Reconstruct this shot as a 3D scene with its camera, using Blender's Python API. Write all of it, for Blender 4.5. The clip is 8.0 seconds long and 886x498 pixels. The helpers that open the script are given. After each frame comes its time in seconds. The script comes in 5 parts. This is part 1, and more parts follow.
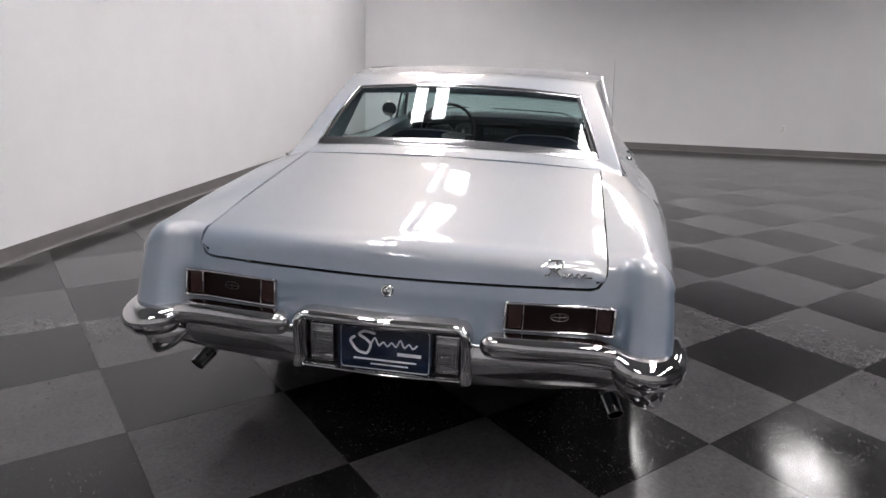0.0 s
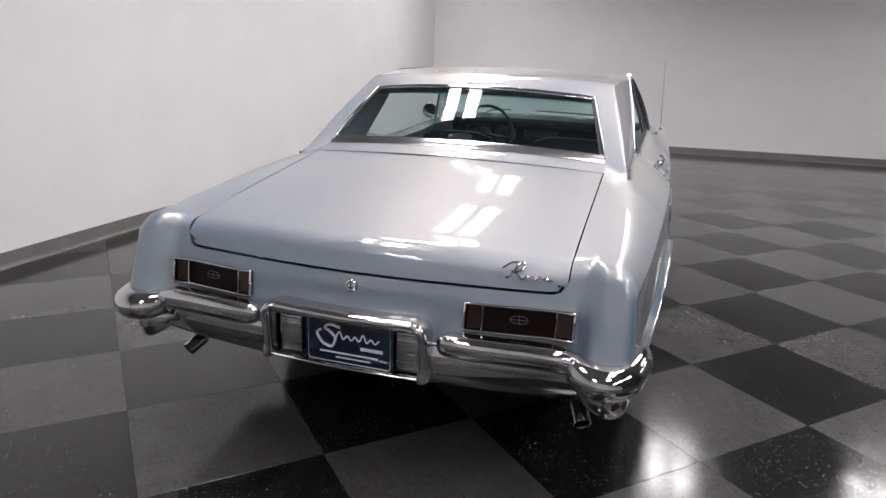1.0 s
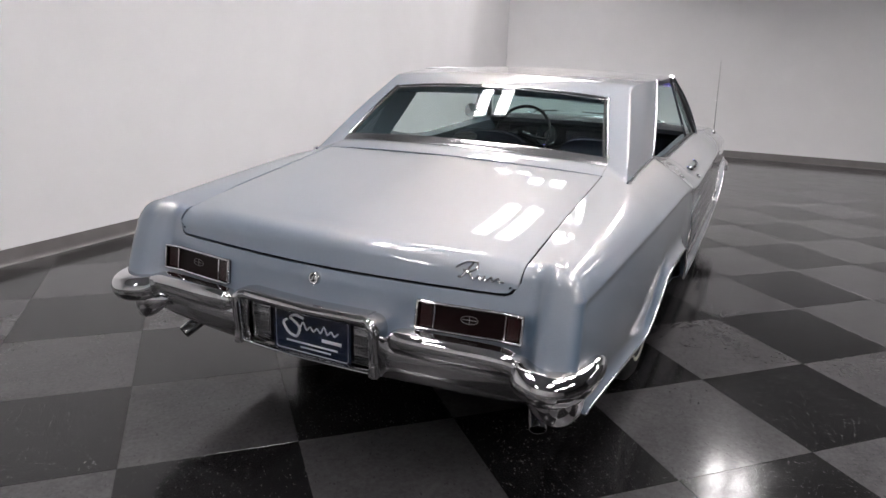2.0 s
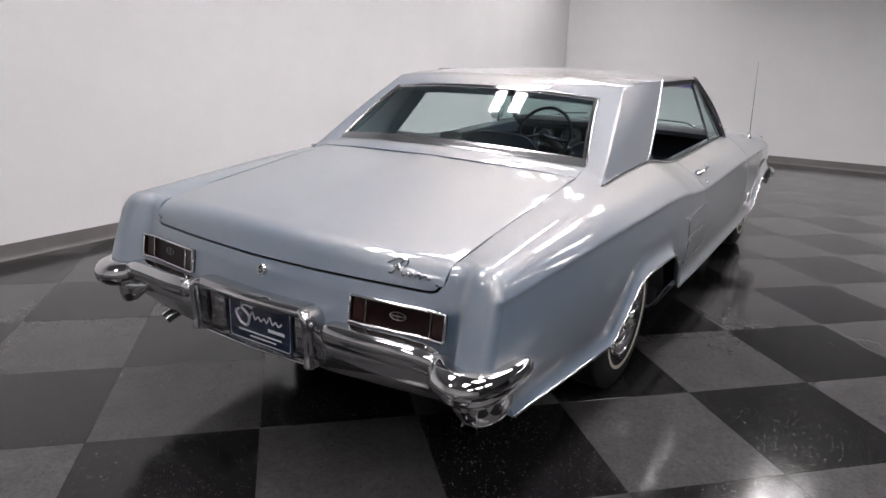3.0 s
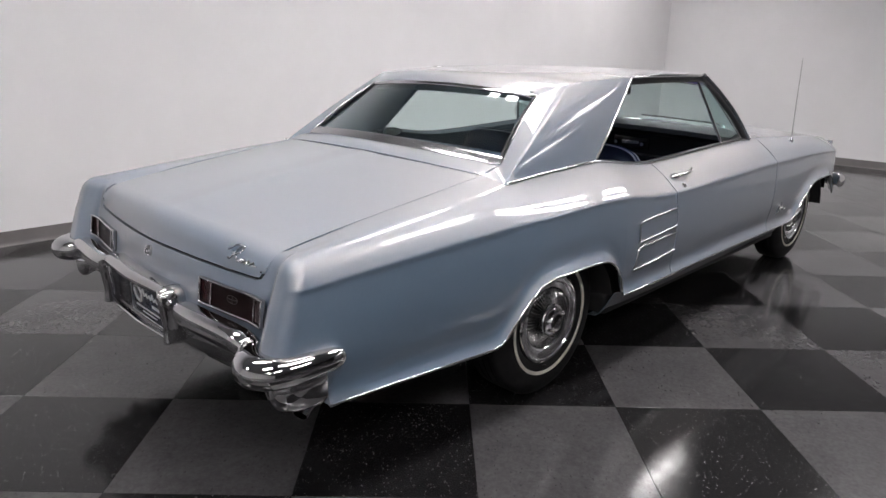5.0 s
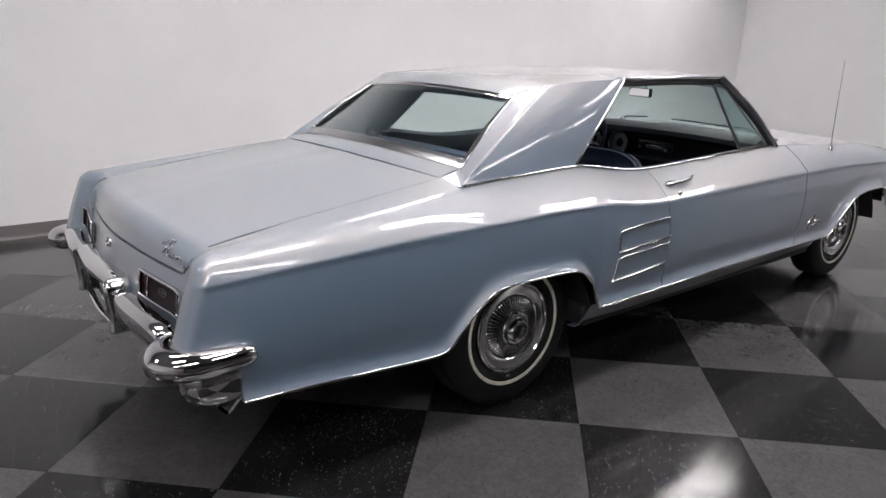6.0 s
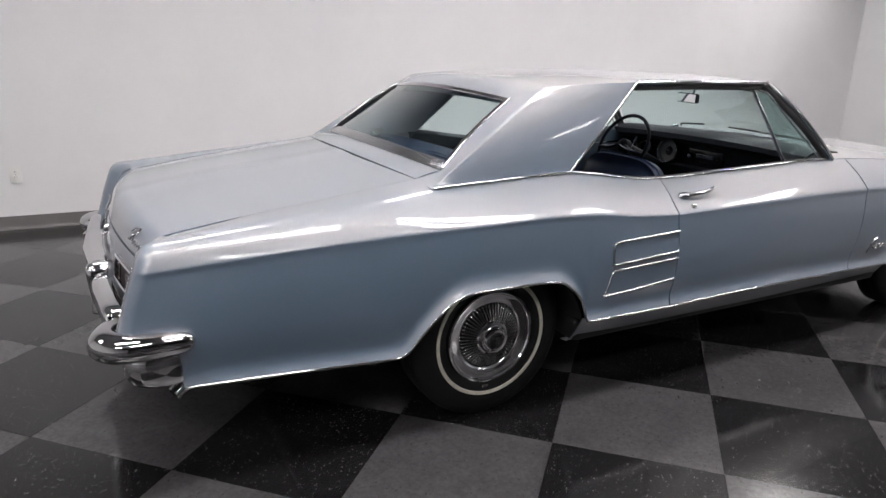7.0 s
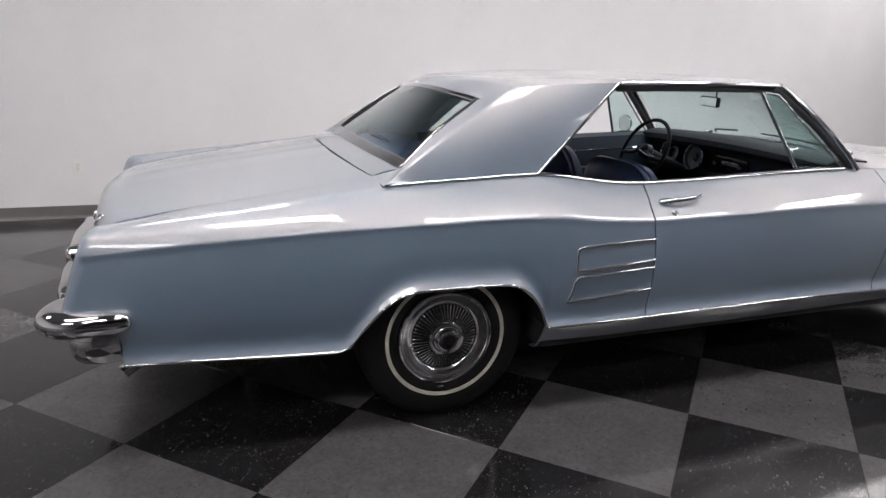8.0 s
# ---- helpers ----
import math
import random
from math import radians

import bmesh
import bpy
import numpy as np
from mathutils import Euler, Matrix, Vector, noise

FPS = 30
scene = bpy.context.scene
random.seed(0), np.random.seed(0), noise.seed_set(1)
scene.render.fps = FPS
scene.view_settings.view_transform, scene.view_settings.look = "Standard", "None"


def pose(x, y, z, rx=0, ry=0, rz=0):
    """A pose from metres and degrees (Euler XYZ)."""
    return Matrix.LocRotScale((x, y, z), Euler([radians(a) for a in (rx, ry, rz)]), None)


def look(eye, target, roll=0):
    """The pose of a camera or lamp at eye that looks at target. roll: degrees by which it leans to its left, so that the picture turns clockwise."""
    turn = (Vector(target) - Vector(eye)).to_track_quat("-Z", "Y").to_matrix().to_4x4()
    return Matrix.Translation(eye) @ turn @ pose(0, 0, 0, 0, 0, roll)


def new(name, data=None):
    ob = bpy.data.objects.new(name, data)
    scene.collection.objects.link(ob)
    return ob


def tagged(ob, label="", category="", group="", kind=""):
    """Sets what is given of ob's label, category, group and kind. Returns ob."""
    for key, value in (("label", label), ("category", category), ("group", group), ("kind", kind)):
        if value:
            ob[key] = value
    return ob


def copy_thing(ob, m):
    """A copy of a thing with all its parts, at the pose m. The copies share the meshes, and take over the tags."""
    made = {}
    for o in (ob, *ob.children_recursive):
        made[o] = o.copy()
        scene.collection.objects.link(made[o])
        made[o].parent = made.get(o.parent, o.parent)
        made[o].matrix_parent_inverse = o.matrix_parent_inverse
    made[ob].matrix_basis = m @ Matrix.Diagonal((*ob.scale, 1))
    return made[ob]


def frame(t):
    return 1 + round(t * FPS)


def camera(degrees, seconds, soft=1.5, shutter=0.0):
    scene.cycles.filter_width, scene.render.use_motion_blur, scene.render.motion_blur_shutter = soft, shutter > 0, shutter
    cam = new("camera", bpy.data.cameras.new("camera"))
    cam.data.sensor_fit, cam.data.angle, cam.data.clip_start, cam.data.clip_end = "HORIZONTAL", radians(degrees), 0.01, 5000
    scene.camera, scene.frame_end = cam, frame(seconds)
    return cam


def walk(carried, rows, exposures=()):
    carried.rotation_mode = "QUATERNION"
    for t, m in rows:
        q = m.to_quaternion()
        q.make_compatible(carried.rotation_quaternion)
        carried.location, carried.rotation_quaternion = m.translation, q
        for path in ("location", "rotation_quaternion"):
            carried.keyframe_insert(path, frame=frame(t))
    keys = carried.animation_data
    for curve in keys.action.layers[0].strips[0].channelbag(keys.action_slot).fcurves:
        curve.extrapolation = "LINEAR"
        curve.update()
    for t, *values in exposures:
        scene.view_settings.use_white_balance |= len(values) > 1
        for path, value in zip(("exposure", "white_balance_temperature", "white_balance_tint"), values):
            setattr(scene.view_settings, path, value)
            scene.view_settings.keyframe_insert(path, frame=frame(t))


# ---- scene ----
import collections

cam = camera(67.1, 8.0)
PATH = [
    (0, (0.501, -3.147, 1.384), (0.167, -1.254, 0.831), 2.0),
    (0.5, (0.678, -3.112, 1.378), (0.225, -1.243, 0.828), 1.9),
    (1, (0.854, -3.065, 1.381), (0.28, -1.23, 0.83), 2.0),
    (1.5, (1.039, -3.002, 1.387), (0.337, -1.213, 0.831), 2.1),
    (3, (1.601, -2.733, 1.389), (0.585, -1.103, 0.831), 2.2),
    (3.5, (1.802, -2.611, 1.389), (0.694, -1.043, 0.83), 2.1),
    (4, (1.991, -2.48, 1.395), (0.801, -0.975, 0.83), 2.0),
    (4.5, (2.169, -2.34, 1.4), (0.91, -0.893, 0.831), 1.8),
    (6, (2.628, -1.779, 1.403), (1.123, -0.591, 0.835), 1.6),
    (6.5, (2.755, -1.552, 1.406), (1.167, -0.476, 0.837), 1.8),
    (7, (2.871, -1.328, 1.4), (1.186, -0.41, 0.835), 1.9),
    (7.5, (2.99, -1.1, 1.398), (1.237, -0.317, 0.837), 1.8),
    (8, (3.088, -0.847, 1.39), (1.286, -0.184, 0.833), 1.9),
]
walk(cam, [(t, look(eye, target, roll)) for t, eye, target, roll in PATH], exposures=[(0, 0.0), (8, 0.0)])

# ---------- world and lights (an enclosed showroom lit by ceiling troffers) ----------
world = bpy.data.worlds.new("world")
scene.world = world
world.use_nodes = True
world.node_tree.nodes["Background"].inputs["Color"].default_value = (0.6, 0.62, 0.65, 1)
world.node_tree.nodes["Background"].inputs["Strength"].default_value = 0.02
TUBE_POWER = 34.5
CEILING = 3.45
ROOM = (-2.995, 9.5, -6.2, 9.2)      # x from, x to, y from, y to
LIGHT_X = (-0.8, 1.45, 3.75, 6.05)
LIGHT_Y = (-4.4, -2.5, -0.65, 1.15, 2.95, 4.72)
UNLIT = ((-0.8, -2.5), (-0.8, -0.65), (3.75, 1.15), (3.75, 2.95), (1.45, -4.4), (6.05, -4.4), (6.05, -2.5), (6.05, -0.65), (6.05, 1.15), (6.05, 2.95))   # no lights are fitted here
# off the grid: first moved to clear a reflection, others added to brighten wall_north
ADDED_LIGHTS = ((-0.8, -1.1), (-1.8, 6.3), (6.05, 6.6))


# ---------- materials ----------
def shader(name):
    m = bpy.data.materials.new(name)
    m.use_nodes = True
    return m, m.node_tree, m.node_tree.nodes["Principled BSDF"]


def node(tree, kind, **sockets):
    n = tree.nodes.new(kind)
    for key, value in sockets.items():
        n.inputs[key.replace("_", " ")].default_value = value
    return n


def coords(tree, scale):
    c = tree.nodes.new("ShaderNodeTexCoord")
    mapping = tree.nodes.new("ShaderNodeMapping")
    mapping.inputs["Scale"].default_value = (scale, scale, scale) if isinstance(scale, (int, float)) else scale
    tree.links.new(c.outputs["Object"], mapping.inputs["Vector"])
    return mapping.outputs["Vector"]


def noise_of(tree, scale, detail=4.0, rough=0.55, vector=None):
    n = node(tree, "ShaderNodeTexNoise", Scale=scale, Detail=detail, Roughness=rough)
    if vector is None:
        c = tree.nodes.new("ShaderNodeTexCoord")
        vector = c.outputs["Object"]
    tree.links.new(vector, n.inputs["Vector"])
    return n.outputs["Fac"]


def ramp(tree, fac, stops):
    r = tree.nodes.new("ShaderNodeValToRGB")
    r.color_ramp.elements[0].position, r.color_ramp.elements[0].color = stops[0][0], (*stops[0][1], 1)
    r.color_ramp.elements[1].position, r.color_ramp.elements[1].color = stops[-1][0], (*stops[-1][1], 1)
    for p, c in stops[1:-1]:
        e = r.color_ramp.elements.new(p)
        e.color = (*c, 1)
    tree.links.new(fac, r.inputs["Fac"])
    return r.outputs["Color"]


def spread(tree, fac, lo, hi, a=0.0, b=1.0):
    r = node(tree, "ShaderNodeMapRange")
    r.inputs["From Min"].default_value, r.inputs["From Max"].default_value = a, b
    r.inputs["To Min"].default_value, r.inputs["To Max"].default_value = lo, hi
    tree.links.new(fac, r.inputs["Value"])
    return r.outputs["Result"]


def relief(tree, b, fac, strength, distance):
    n = node(tree, "ShaderNodeBump", Strength=strength, Distance=distance)
    tree.links.new(fac, n.inputs["Height"])
    tree.links.new(n.outputs["Normal"], b.inputs["Normal"])


def simple(name, colour, rough, metal=0.0, vary=0.12, scale=30.0, bump=0.0, coat=0.0):
    m, tree, b = shader(name)
    f = noise_of(tree, scale)
    lo = tuple(c * (1 - vary) for c in colour)
    hi = tuple(min(1, c * (1 + vary)) for c in colour)
    tree.links.new(ramp(tree, f, [(0.3, lo), (0.7, hi)]), b.inputs["Base Color"])
    tree.links.new(spread(tree, noise_of(tree, scale * 0.3), max(0.02, rough * 0.8), rough * 1.2), b.inputs["Roughness"])
    b.inputs["Metallic"].default_value = metal
    b.inputs["Coat Weight"].default_value = coat
    b.inputs["Coat Roughness"].default_value = 0.04
    if bump:
        relief(tree, b, f, bump, 0.002)
    return m


def paint_material():
    """Metallic paint: blue pigment between neutral silver flakes, under a polished clear coat."""
    m, tree, b = shader("metallic_blue_paint")
    flakes = node(tree, "ShaderNodeTexVoronoi", Scale=700.0)
    c = tree.nodes.new("ShaderNodeTexCoord")
    tree.links.new(c.outputs["Object"], flakes.inputs["Vector"])
    split = tree.nodes.new("ShaderNodeSeparateColor")
    tree.links.new(flakes.outputs["Color"], split.inputs["Color"])
    tree.links.new(ramp(tree, split.outputs["Red"], [(0.0, (0.68, 0.585, 0.505)), (1.0, (0.76, 0.66, 0.575))]), b.inputs["Base Color"])
    b.inputs["Metallic"].default_value = 1.0
    tree.links.new(spread(tree, noise_of(tree, 3.0), 0.56, 0.59), b.inputs["Roughness"])
    g = tree.nodes.new("ShaderNodeBsdfPrincipled")
    tree.links.new(ramp(tree, noise_of(tree, 2.0), [(0.3, (0.028, 0.115, 0.216)), (0.7, (0.032, 0.123, 0.23))]), g.inputs["Base Color"])
    g.inputs["Roughness"].default_value = 0.53
    g.inputs["Specular Tint"].default_value = (1.0, 0.875, 0.755, 1)
    g.inputs["IOR"].default_value = 2.0
    # the flake gloss strengthens towards a glancing view
    weight = node(tree, "ShaderNodeLayerWeight", Blend=0.5)
    tree.links.new(spread(tree, weight.outputs["Facing"], 0.28, 1.25, 0.35, 0.82), g.inputs["Specular IOR Level"])
    n = node(tree, "ShaderNodeBump", Strength=0.012, Distance=0.002)
    tree.links.new(noise_of(tree, 55.0, 2.0), n.inputs["Height"])
    gloss = spread(tree, noise_of(tree, 14.0), 0.03, 0.06)
    for q in (b, g):
        q.inputs["Coat Weight"].default_value = 1.0
        q.inputs["Coat IOR"].default_value = 1.52
        tree.links.new(gloss, q.inputs["Coat Roughness"])
        tree.links.new(n.outputs["Normal"], q.inputs["Coat Normal"])
    mix = tree.nodes.new("ShaderNodeMixShader")
    mix.inputs["Fac"].default_value = 0.3
    tree.links.new(g.outputs["BSDF"], mix.inputs[1])
    tree.links.new(b.outputs["BSDF"], mix.inputs[2])
    tree.links.new(mix.outputs["Shader"], tree.nodes["Material Output"].inputs["Surface"])
    return m


def chrome_material(name="chrome", rough=0.018, colour=(0.6, 0.6, 0.61)):
    m, tree, b = shader(name)
    b.inputs["Base Color"].default_value = (*colour, 1)
    b.inputs["Metallic"].default_value = 1.0
    tree.links.new(spread(tree, noise_of(tree, 25.0), rough * 0.7, rough * 1.5), b.inputs["Roughness"])
    relief(tree, b, noise_of(tree, 9.0, 2.0), 0.006, 0.003)
    return m


def glass_material(name, colour, rough=0.0):
    m, tree, b = shader(name)
    b.inputs["Base Color"].default_value = (*colour, 1)
    b.inputs["Transmission Weight"].default_value = 1.0
    b.inputs["IOR"].default_value = 1.45
    b.inputs["Roughness"].default_value = rough
    return m


def tile_material(name, base, dark, light, density, dark_share):
    """Vinyl composition tile: marbled ground with chips, waxed and scuffed."""
    m, tree, b = shader(name)
    vec = coords(tree, 1.0)
    info = tree.nodes.new("ShaderNodeObjectInfo")
    shift = node(tree, "ShaderNodeVectorMath")
    shift.operation = "ADD"
    tree.links.new(vec, shift.inputs[0])
    big = node(tree, "ShaderNodeVectorMath")
    big.operation = "SCALE"
    big.inputs[0].default_value = (37.0, 53.0, 11.0)
    tree.links.new(info.outputs["Random"], big.inputs["Scale"])
    tree.links.new(big.outputs["Vector"], shift.inputs[1])
    v = shift.outputs["Vector"]
    cloud = noise_of(tree, 7.0, 6.0, 0.65, v)
    fine = noise_of(tree, 60.0, 5.0, 0.7, v)
    both_scales = node(tree, "ShaderNodeMath")
    tree.links.new(spread(tree, cloud, 0.0, 0.45, 0.2, 0.8), both_scales.inputs[0])
    tree.links.new(spread(tree, fine, 0.0, 0.55, 0.25, 0.75), both_scales.inputs[1])
    ground = ramp(tree, both_scales.outputs["Value"], [(0.2, tuple(c * 0.7 for c in base)), (0.8, tuple(c * 1.3 for c in base))])
    # scattered chips: few cells of a fine mosaic, each stretched and turned by a warped lattice
    warp = node(tree, "ShaderNodeTexNoise", Scale=14.0, Detail=2.0)
    tree.links.new(v, warp.inputs["Vector"])
    drift = node(tree, "ShaderNodeVectorMath")
    drift.operation = "MULTIPLY_ADD"
    drift.inputs[1].default_value = (0.03, 0.03, 0.0)
    tree.links.new(warp.outputs["Color"], drift.inputs[0])
    tree.links.new(v, drift.inputs[2])

    def chips(scale, share, squash, turn):
        sq = tree.nodes.new("ShaderNodeMapping")
        sq.inputs["Scale"].default_value = (scale, scale * squash, 1.0)
        sq.inputs["Rotation"].default_value = (0, 0, turn)
        tree.links.new(drift.outputs["Vector"], sq.inputs["Vector"])
        cells = node(tree, "ShaderNodeTexVoronoi", Scale=1.0)
        cells.voronoi_dimensions = "2D"
        tree.links.new(sq.outputs["Vector"], cells.inputs["Vector"])
        pick = tree.nodes.new("ShaderNodeSeparateColor")
        tree.links.new(cells.outputs["Color"], pick.inputs["Color"])
        size = node(tree, "ShaderNodeMath")
        size.operation = "MULTIPLY"
        tree.links.new(pick.outputs["Green"], size.inputs[0])
        size.inputs[1].default_value = 0.5
        near = node(tree, "ShaderNodeMath")
        near.operation = "LESS_THAN"
        tree.links.new(cells.outputs["Distance"], near.inputs[0])
        tree.links.new(size.outputs["Value"], near.inputs[1])
        few = node(tree, "ShaderNodeMath")
        few.operation = "GREATER_THAN"
        tree.links.new(pick.outputs["Red"], few.inputs[0])
        few.inputs[1].default_value = 1 - share
        both = node(tree, "ShaderNodeMath")
        both.operation = "MULTIPLY"
        tree.links.new(near.outputs["Value"], both.inputs[0])
        tree.links.new(few.outputs["Value"], both.inputs[1])
        return both.outputs["Value"]

    chip = chips(250.0, density, 0.5, 0.5)
    darks = chips(150.0, dark_share, 0.45, 0.2)
    one = node(tree, "ShaderNodeMix")
    one.data_type = "RGBA"
    tree.links.new(chip, one.inputs["Factor"])
    tree.links.new(ground, one.inputs[6])
    one.inputs[7].default_value = (*light, 1)
    two = node(tree, "ShaderNodeMix")
    two.data_type = "RGBA"
    tree.links.new(darks, two.inputs["Factor"])
    tree.links.new(one.outputs[2], two.inputs[6])
    two.inputs[7].default_value = (*dark, 1)
    tree.links.new(two.outputs[2], b.inputs["Base Color"])
    tree.links.new(spread(tree, noise_of(tree, 5.0, 6.0, 0.7, v), 0.085, 0.19, 0.3, 0.7), b.inputs["Roughness"])
    b.inputs["IOR"].default_value = 1.43
    relief(tree, b, noise_of(tree, 16.0, 3.0, 0.6, v), 0.012, 0.003)
    return m


PAINT = paint_material()
CHROME = chrome_material()
SATIN = chrome_material("brushed_bright_trim", 0.2, (0.45, 0.45, 0.46))
ALLOY = chrome_material("wheel_cover_metal", 0.06, (0.7, 0.7, 0.71))
FIN = chrome_material("wheel_fin_metal", 0.2, (0.5, 0.5, 0.5))
PAN = chrome_material("dull_chrome", 0.1, (0.5, 0.5, 0.51))
GLASS = glass_material("tinted_green_glass", (0.72, 0.86, 0.84))
CLEAR = glass_material("clear_glass", (0.95, 0.97, 0.97))
BAND = glass_material("blue_tint_band", (0.2, 0.18, 0.55))
RUBBER = simple("black_rubber", (0.0095, 0.0095, 0.01), 0.6, bump=0.2, scale=90)
RUBBER.node_tree.nodes["Principled BSDF"].inputs["IOR"].default_value = 1.3
WEATHER = simple("weatherstrip_rubber", (0.02, 0.02, 0.021), 0.5)
WHITEWALL = simple("cream_whitewall", (0.62, 0.6, 0.52), 0.55)
UNDER = simple("dark_underbody", (0.02, 0.02, 0.021), 0.75, scale=12)
NAVY_TRIM = simple("navy_door_vinyl", (0.011, 0.022, 0.036), 0.45, bump=0.25, scale=260)
NAVY = simple("navy_vinyl", (0.016, 0.026, 0.062), 0.38, bump=0.25, scale=260)
NAVY_DARK = simple("dark_navy_dash", (0.0045, 0.006, 0.009), 0.55, bump=0.2, scale=200)
NAVY_DARK.node_tree.nodes["Principled BSDF"].inputs["IOR"].default_value = 1.25
HEADLINER = simple("grey_blue_headliner", (0.2, 0.25, 0.29), 0.8)
PLATE_BLUE = simple("navy_plate", (0.005, 0.013, 0.04), 0.25, coat=0.6)
WHITE_INK = simple("white_print", (0.8, 0.8, 0.8), 0.4)
BLACK_GLOSS = simple("black_gloss", (0.012, 0.012, 0.013), 0.15)
DIAL = simple("dial_face", (0.06, 0.064, 0.064), 0.4)
WALL = simple("white_wall_paint", (0.82, 0.815, 0.825), 0.6, vary=0.02, scale=2.2, bump=0.03)
# dark colour stands in for the unlit side of the room
UNSEEN_DARK_WALL = simple("unseen_dark_wall", (0.09, 0.09, 0.095), 0.6, vary=0.03, scale=2.2, bump=0.03)
CEIL = simple("ceiling_grey", (0.38, 0.38, 0.385), 0.8, vary=0.03, scale=8)
BASE = simple("grey_cove_base", (0.16, 0.15, 0.148), 0.4, vary=0.1, scale=6)
PLASTIC = simple("white_plastic", (0.82, 0.82, 0.8), 0.35, vary=0.03)
SLOT = simple("dark_slot", (0.03, 0.03, 0.03), 0.5)
LIGHT_TILE = tile_material("grey_vinyl_tile", (0.06, 0.0585, 0.0605), (0.036, 0.035, 0.036), (0.075, 0.073, 0.075), 0.04, 0.05)
DARK_TILE = tile_material("charcoal_vinyl_tile", (0.0105, 0.0102, 0.0108), (0.005, 0.005, 0.0054), (0.115, 0.112, 0.115), 0.065, 0.06)
GROUT = simple("subfloor", (0.03, 0.03, 0.03), 0.7)


def lamp_material():
    m = bpy.data.materials.new("lit_louvre_cell")
    m.use_nodes = True
    t = m.node_tree
    t.nodes.remove(t.nodes["Principled BSDF"])
    e = node(t, "ShaderNodeEmission", Strength=TUBE_POWER)
    e.inputs["Color"].default_value = (1.0, 0.955, 0.96, 1)
    t.links.new(e.outputs["Emission"], t.nodes["Material Output"].inputs["Surface"])
    return m


LAMP = lamp_material()


# ---------- mesh helpers ----------
def link_mesh(name, verts, faces, material, parent=None, label="", smooth=True):
    me = bpy.data.meshes.new(name)
    me.from_pydata([tuple(map(float, v)) for v in verts], [], [tuple(map(int, f)) for f in faces])
    me.update()
    me.materials.append(material)
    me.polygons.foreach_set("use_smooth", [smooth] * len(me.polygons))
    ob = new(name, me)
    ob.parent = parent
    if label:
        tagged(ob, label)
    return ob


def part(name, bm, material, parent=None, label="", smooth=True):
    me = bpy.data.meshes.new(name)
    bm.normal_update()
    bm.to_mesh(me)
    bm.free()
    me.materials.append(material)
    me.polygons.foreach_set("use_smooth", [smooth] * len(me.polygons))
    ob = new(name, me)
    ob.parent = parent
    if label:
        tagged(ob, label)
    return ob


def sharp(ob, degrees=35):
    ob.data.set_sharp_from_angle(angle=radians(degrees))
    return ob


def shell(ob, thickness=0.004, offset=-1.0):
    """Give a sheet its thickness, inwards from the side that faces away from the middle of the car."""
    me = ob.data
    away = sum((p.normal.dot(p.center - Vector((0, 1.2, 0.45)))) * p.area for p in me.polygons)
    if away < 0:
        me.flip_normals()
    used = collections.Counter(k for p in me.polygons for k in p.edge_keys)
    for e in me.edges:
        if used[e.key] == 1:
            e.use_edge_sharp = True
    m = ob.modifiers.new("thickness", "SOLIDIFY")
    m.thickness, m.offset, m.use_even_offset = thickness, offset, False
    return ob


def grid_faces(n, m, start=0, flip=False, wrap_u=False, wrap_v=False):
    out = []
    for i in range(n if wrap_u else n - 1):
        for j in range(m if wrap_v else m - 1):
            a, b = start + i * m + j, start + ((i + 1) % n) * m + j
            c, d = start + ((i + 1) % n) * m + (j + 1) % m, start + i * m + (j + 1) % m
            out.append((a, d, c, b) if flip else (a, b, c, d))
    return out


def grid(name, p, material, parent=None, label="", flip=False, wrap_u=False, wrap_v=False, mirror=False, angle=40, thick=0.0):
    """A smooth sheet from an array of n x m points; mirror puts it on the other side of the car."""
    p = np.array(p, float)
    n, m = p.shape[:2]
    if mirror:
        p = p * np.array([-1, 1, 1])
    ob = link_mesh(name, p.reshape(-1, 3), grid_faces(n, m, 0, flip != mirror, wrap_u, wrap_v), material, parent, label)
    sharp(ob, angle)
    if thick:
        shell(ob, thick)
    return ob


def curve(table, t):
    """A smooth curve through the rows of a small table (first column the parameter)."""
    tab = np.array(table, float)
    x, y = tab[:, 0], tab[:, 1:]
    h = np.diff(x)
    d = np.diff(y, axis=0) / h[:, None]
    s = np.zeros_like(y)
    h1, h2, d1, d2 = h[:-1, None], h[1:, None], d[:-1], d[1:]
    same = d1 * d2 > 1e-12
    safe1, safe2 = np.where(same, d1, 1.0), np.where(same, d2, 1.0)
    s[1:-1] = np.where(same, 3 * (h1 + h2) / ((2 * h2 + h1) / safe1 + (h2 + 2 * h1) / safe2), 0.0)
    s[0], s[-1] = d[0], d[-1]
    t = np.clip(np.atleast_1d(np.array(t, float)), x[0], x[-1])
    k = np.clip(np.searchsorted(x, t, side="right") - 1, 0, len(h) - 1)
    u = ((t - x[k]) / h[k])[:, None]
    hk = h[k][:, None]
    out = ((1 + 2 * u) * (1 - u) ** 2 * y[k] + u * (1 - u) ** 2 * hk * s[k] + u * u * (3 - 2 * u) * y[k + 1] + u * u * (u - 1) * hk * s[k + 1])
    return out[:, 0] if out.shape[1] == 1 else out


def step(x, a, b):
    u = np.clip((np.asarray(x, float) - a) / (b - a), 0, 1)
    return u * u * (3 - 2 * u)


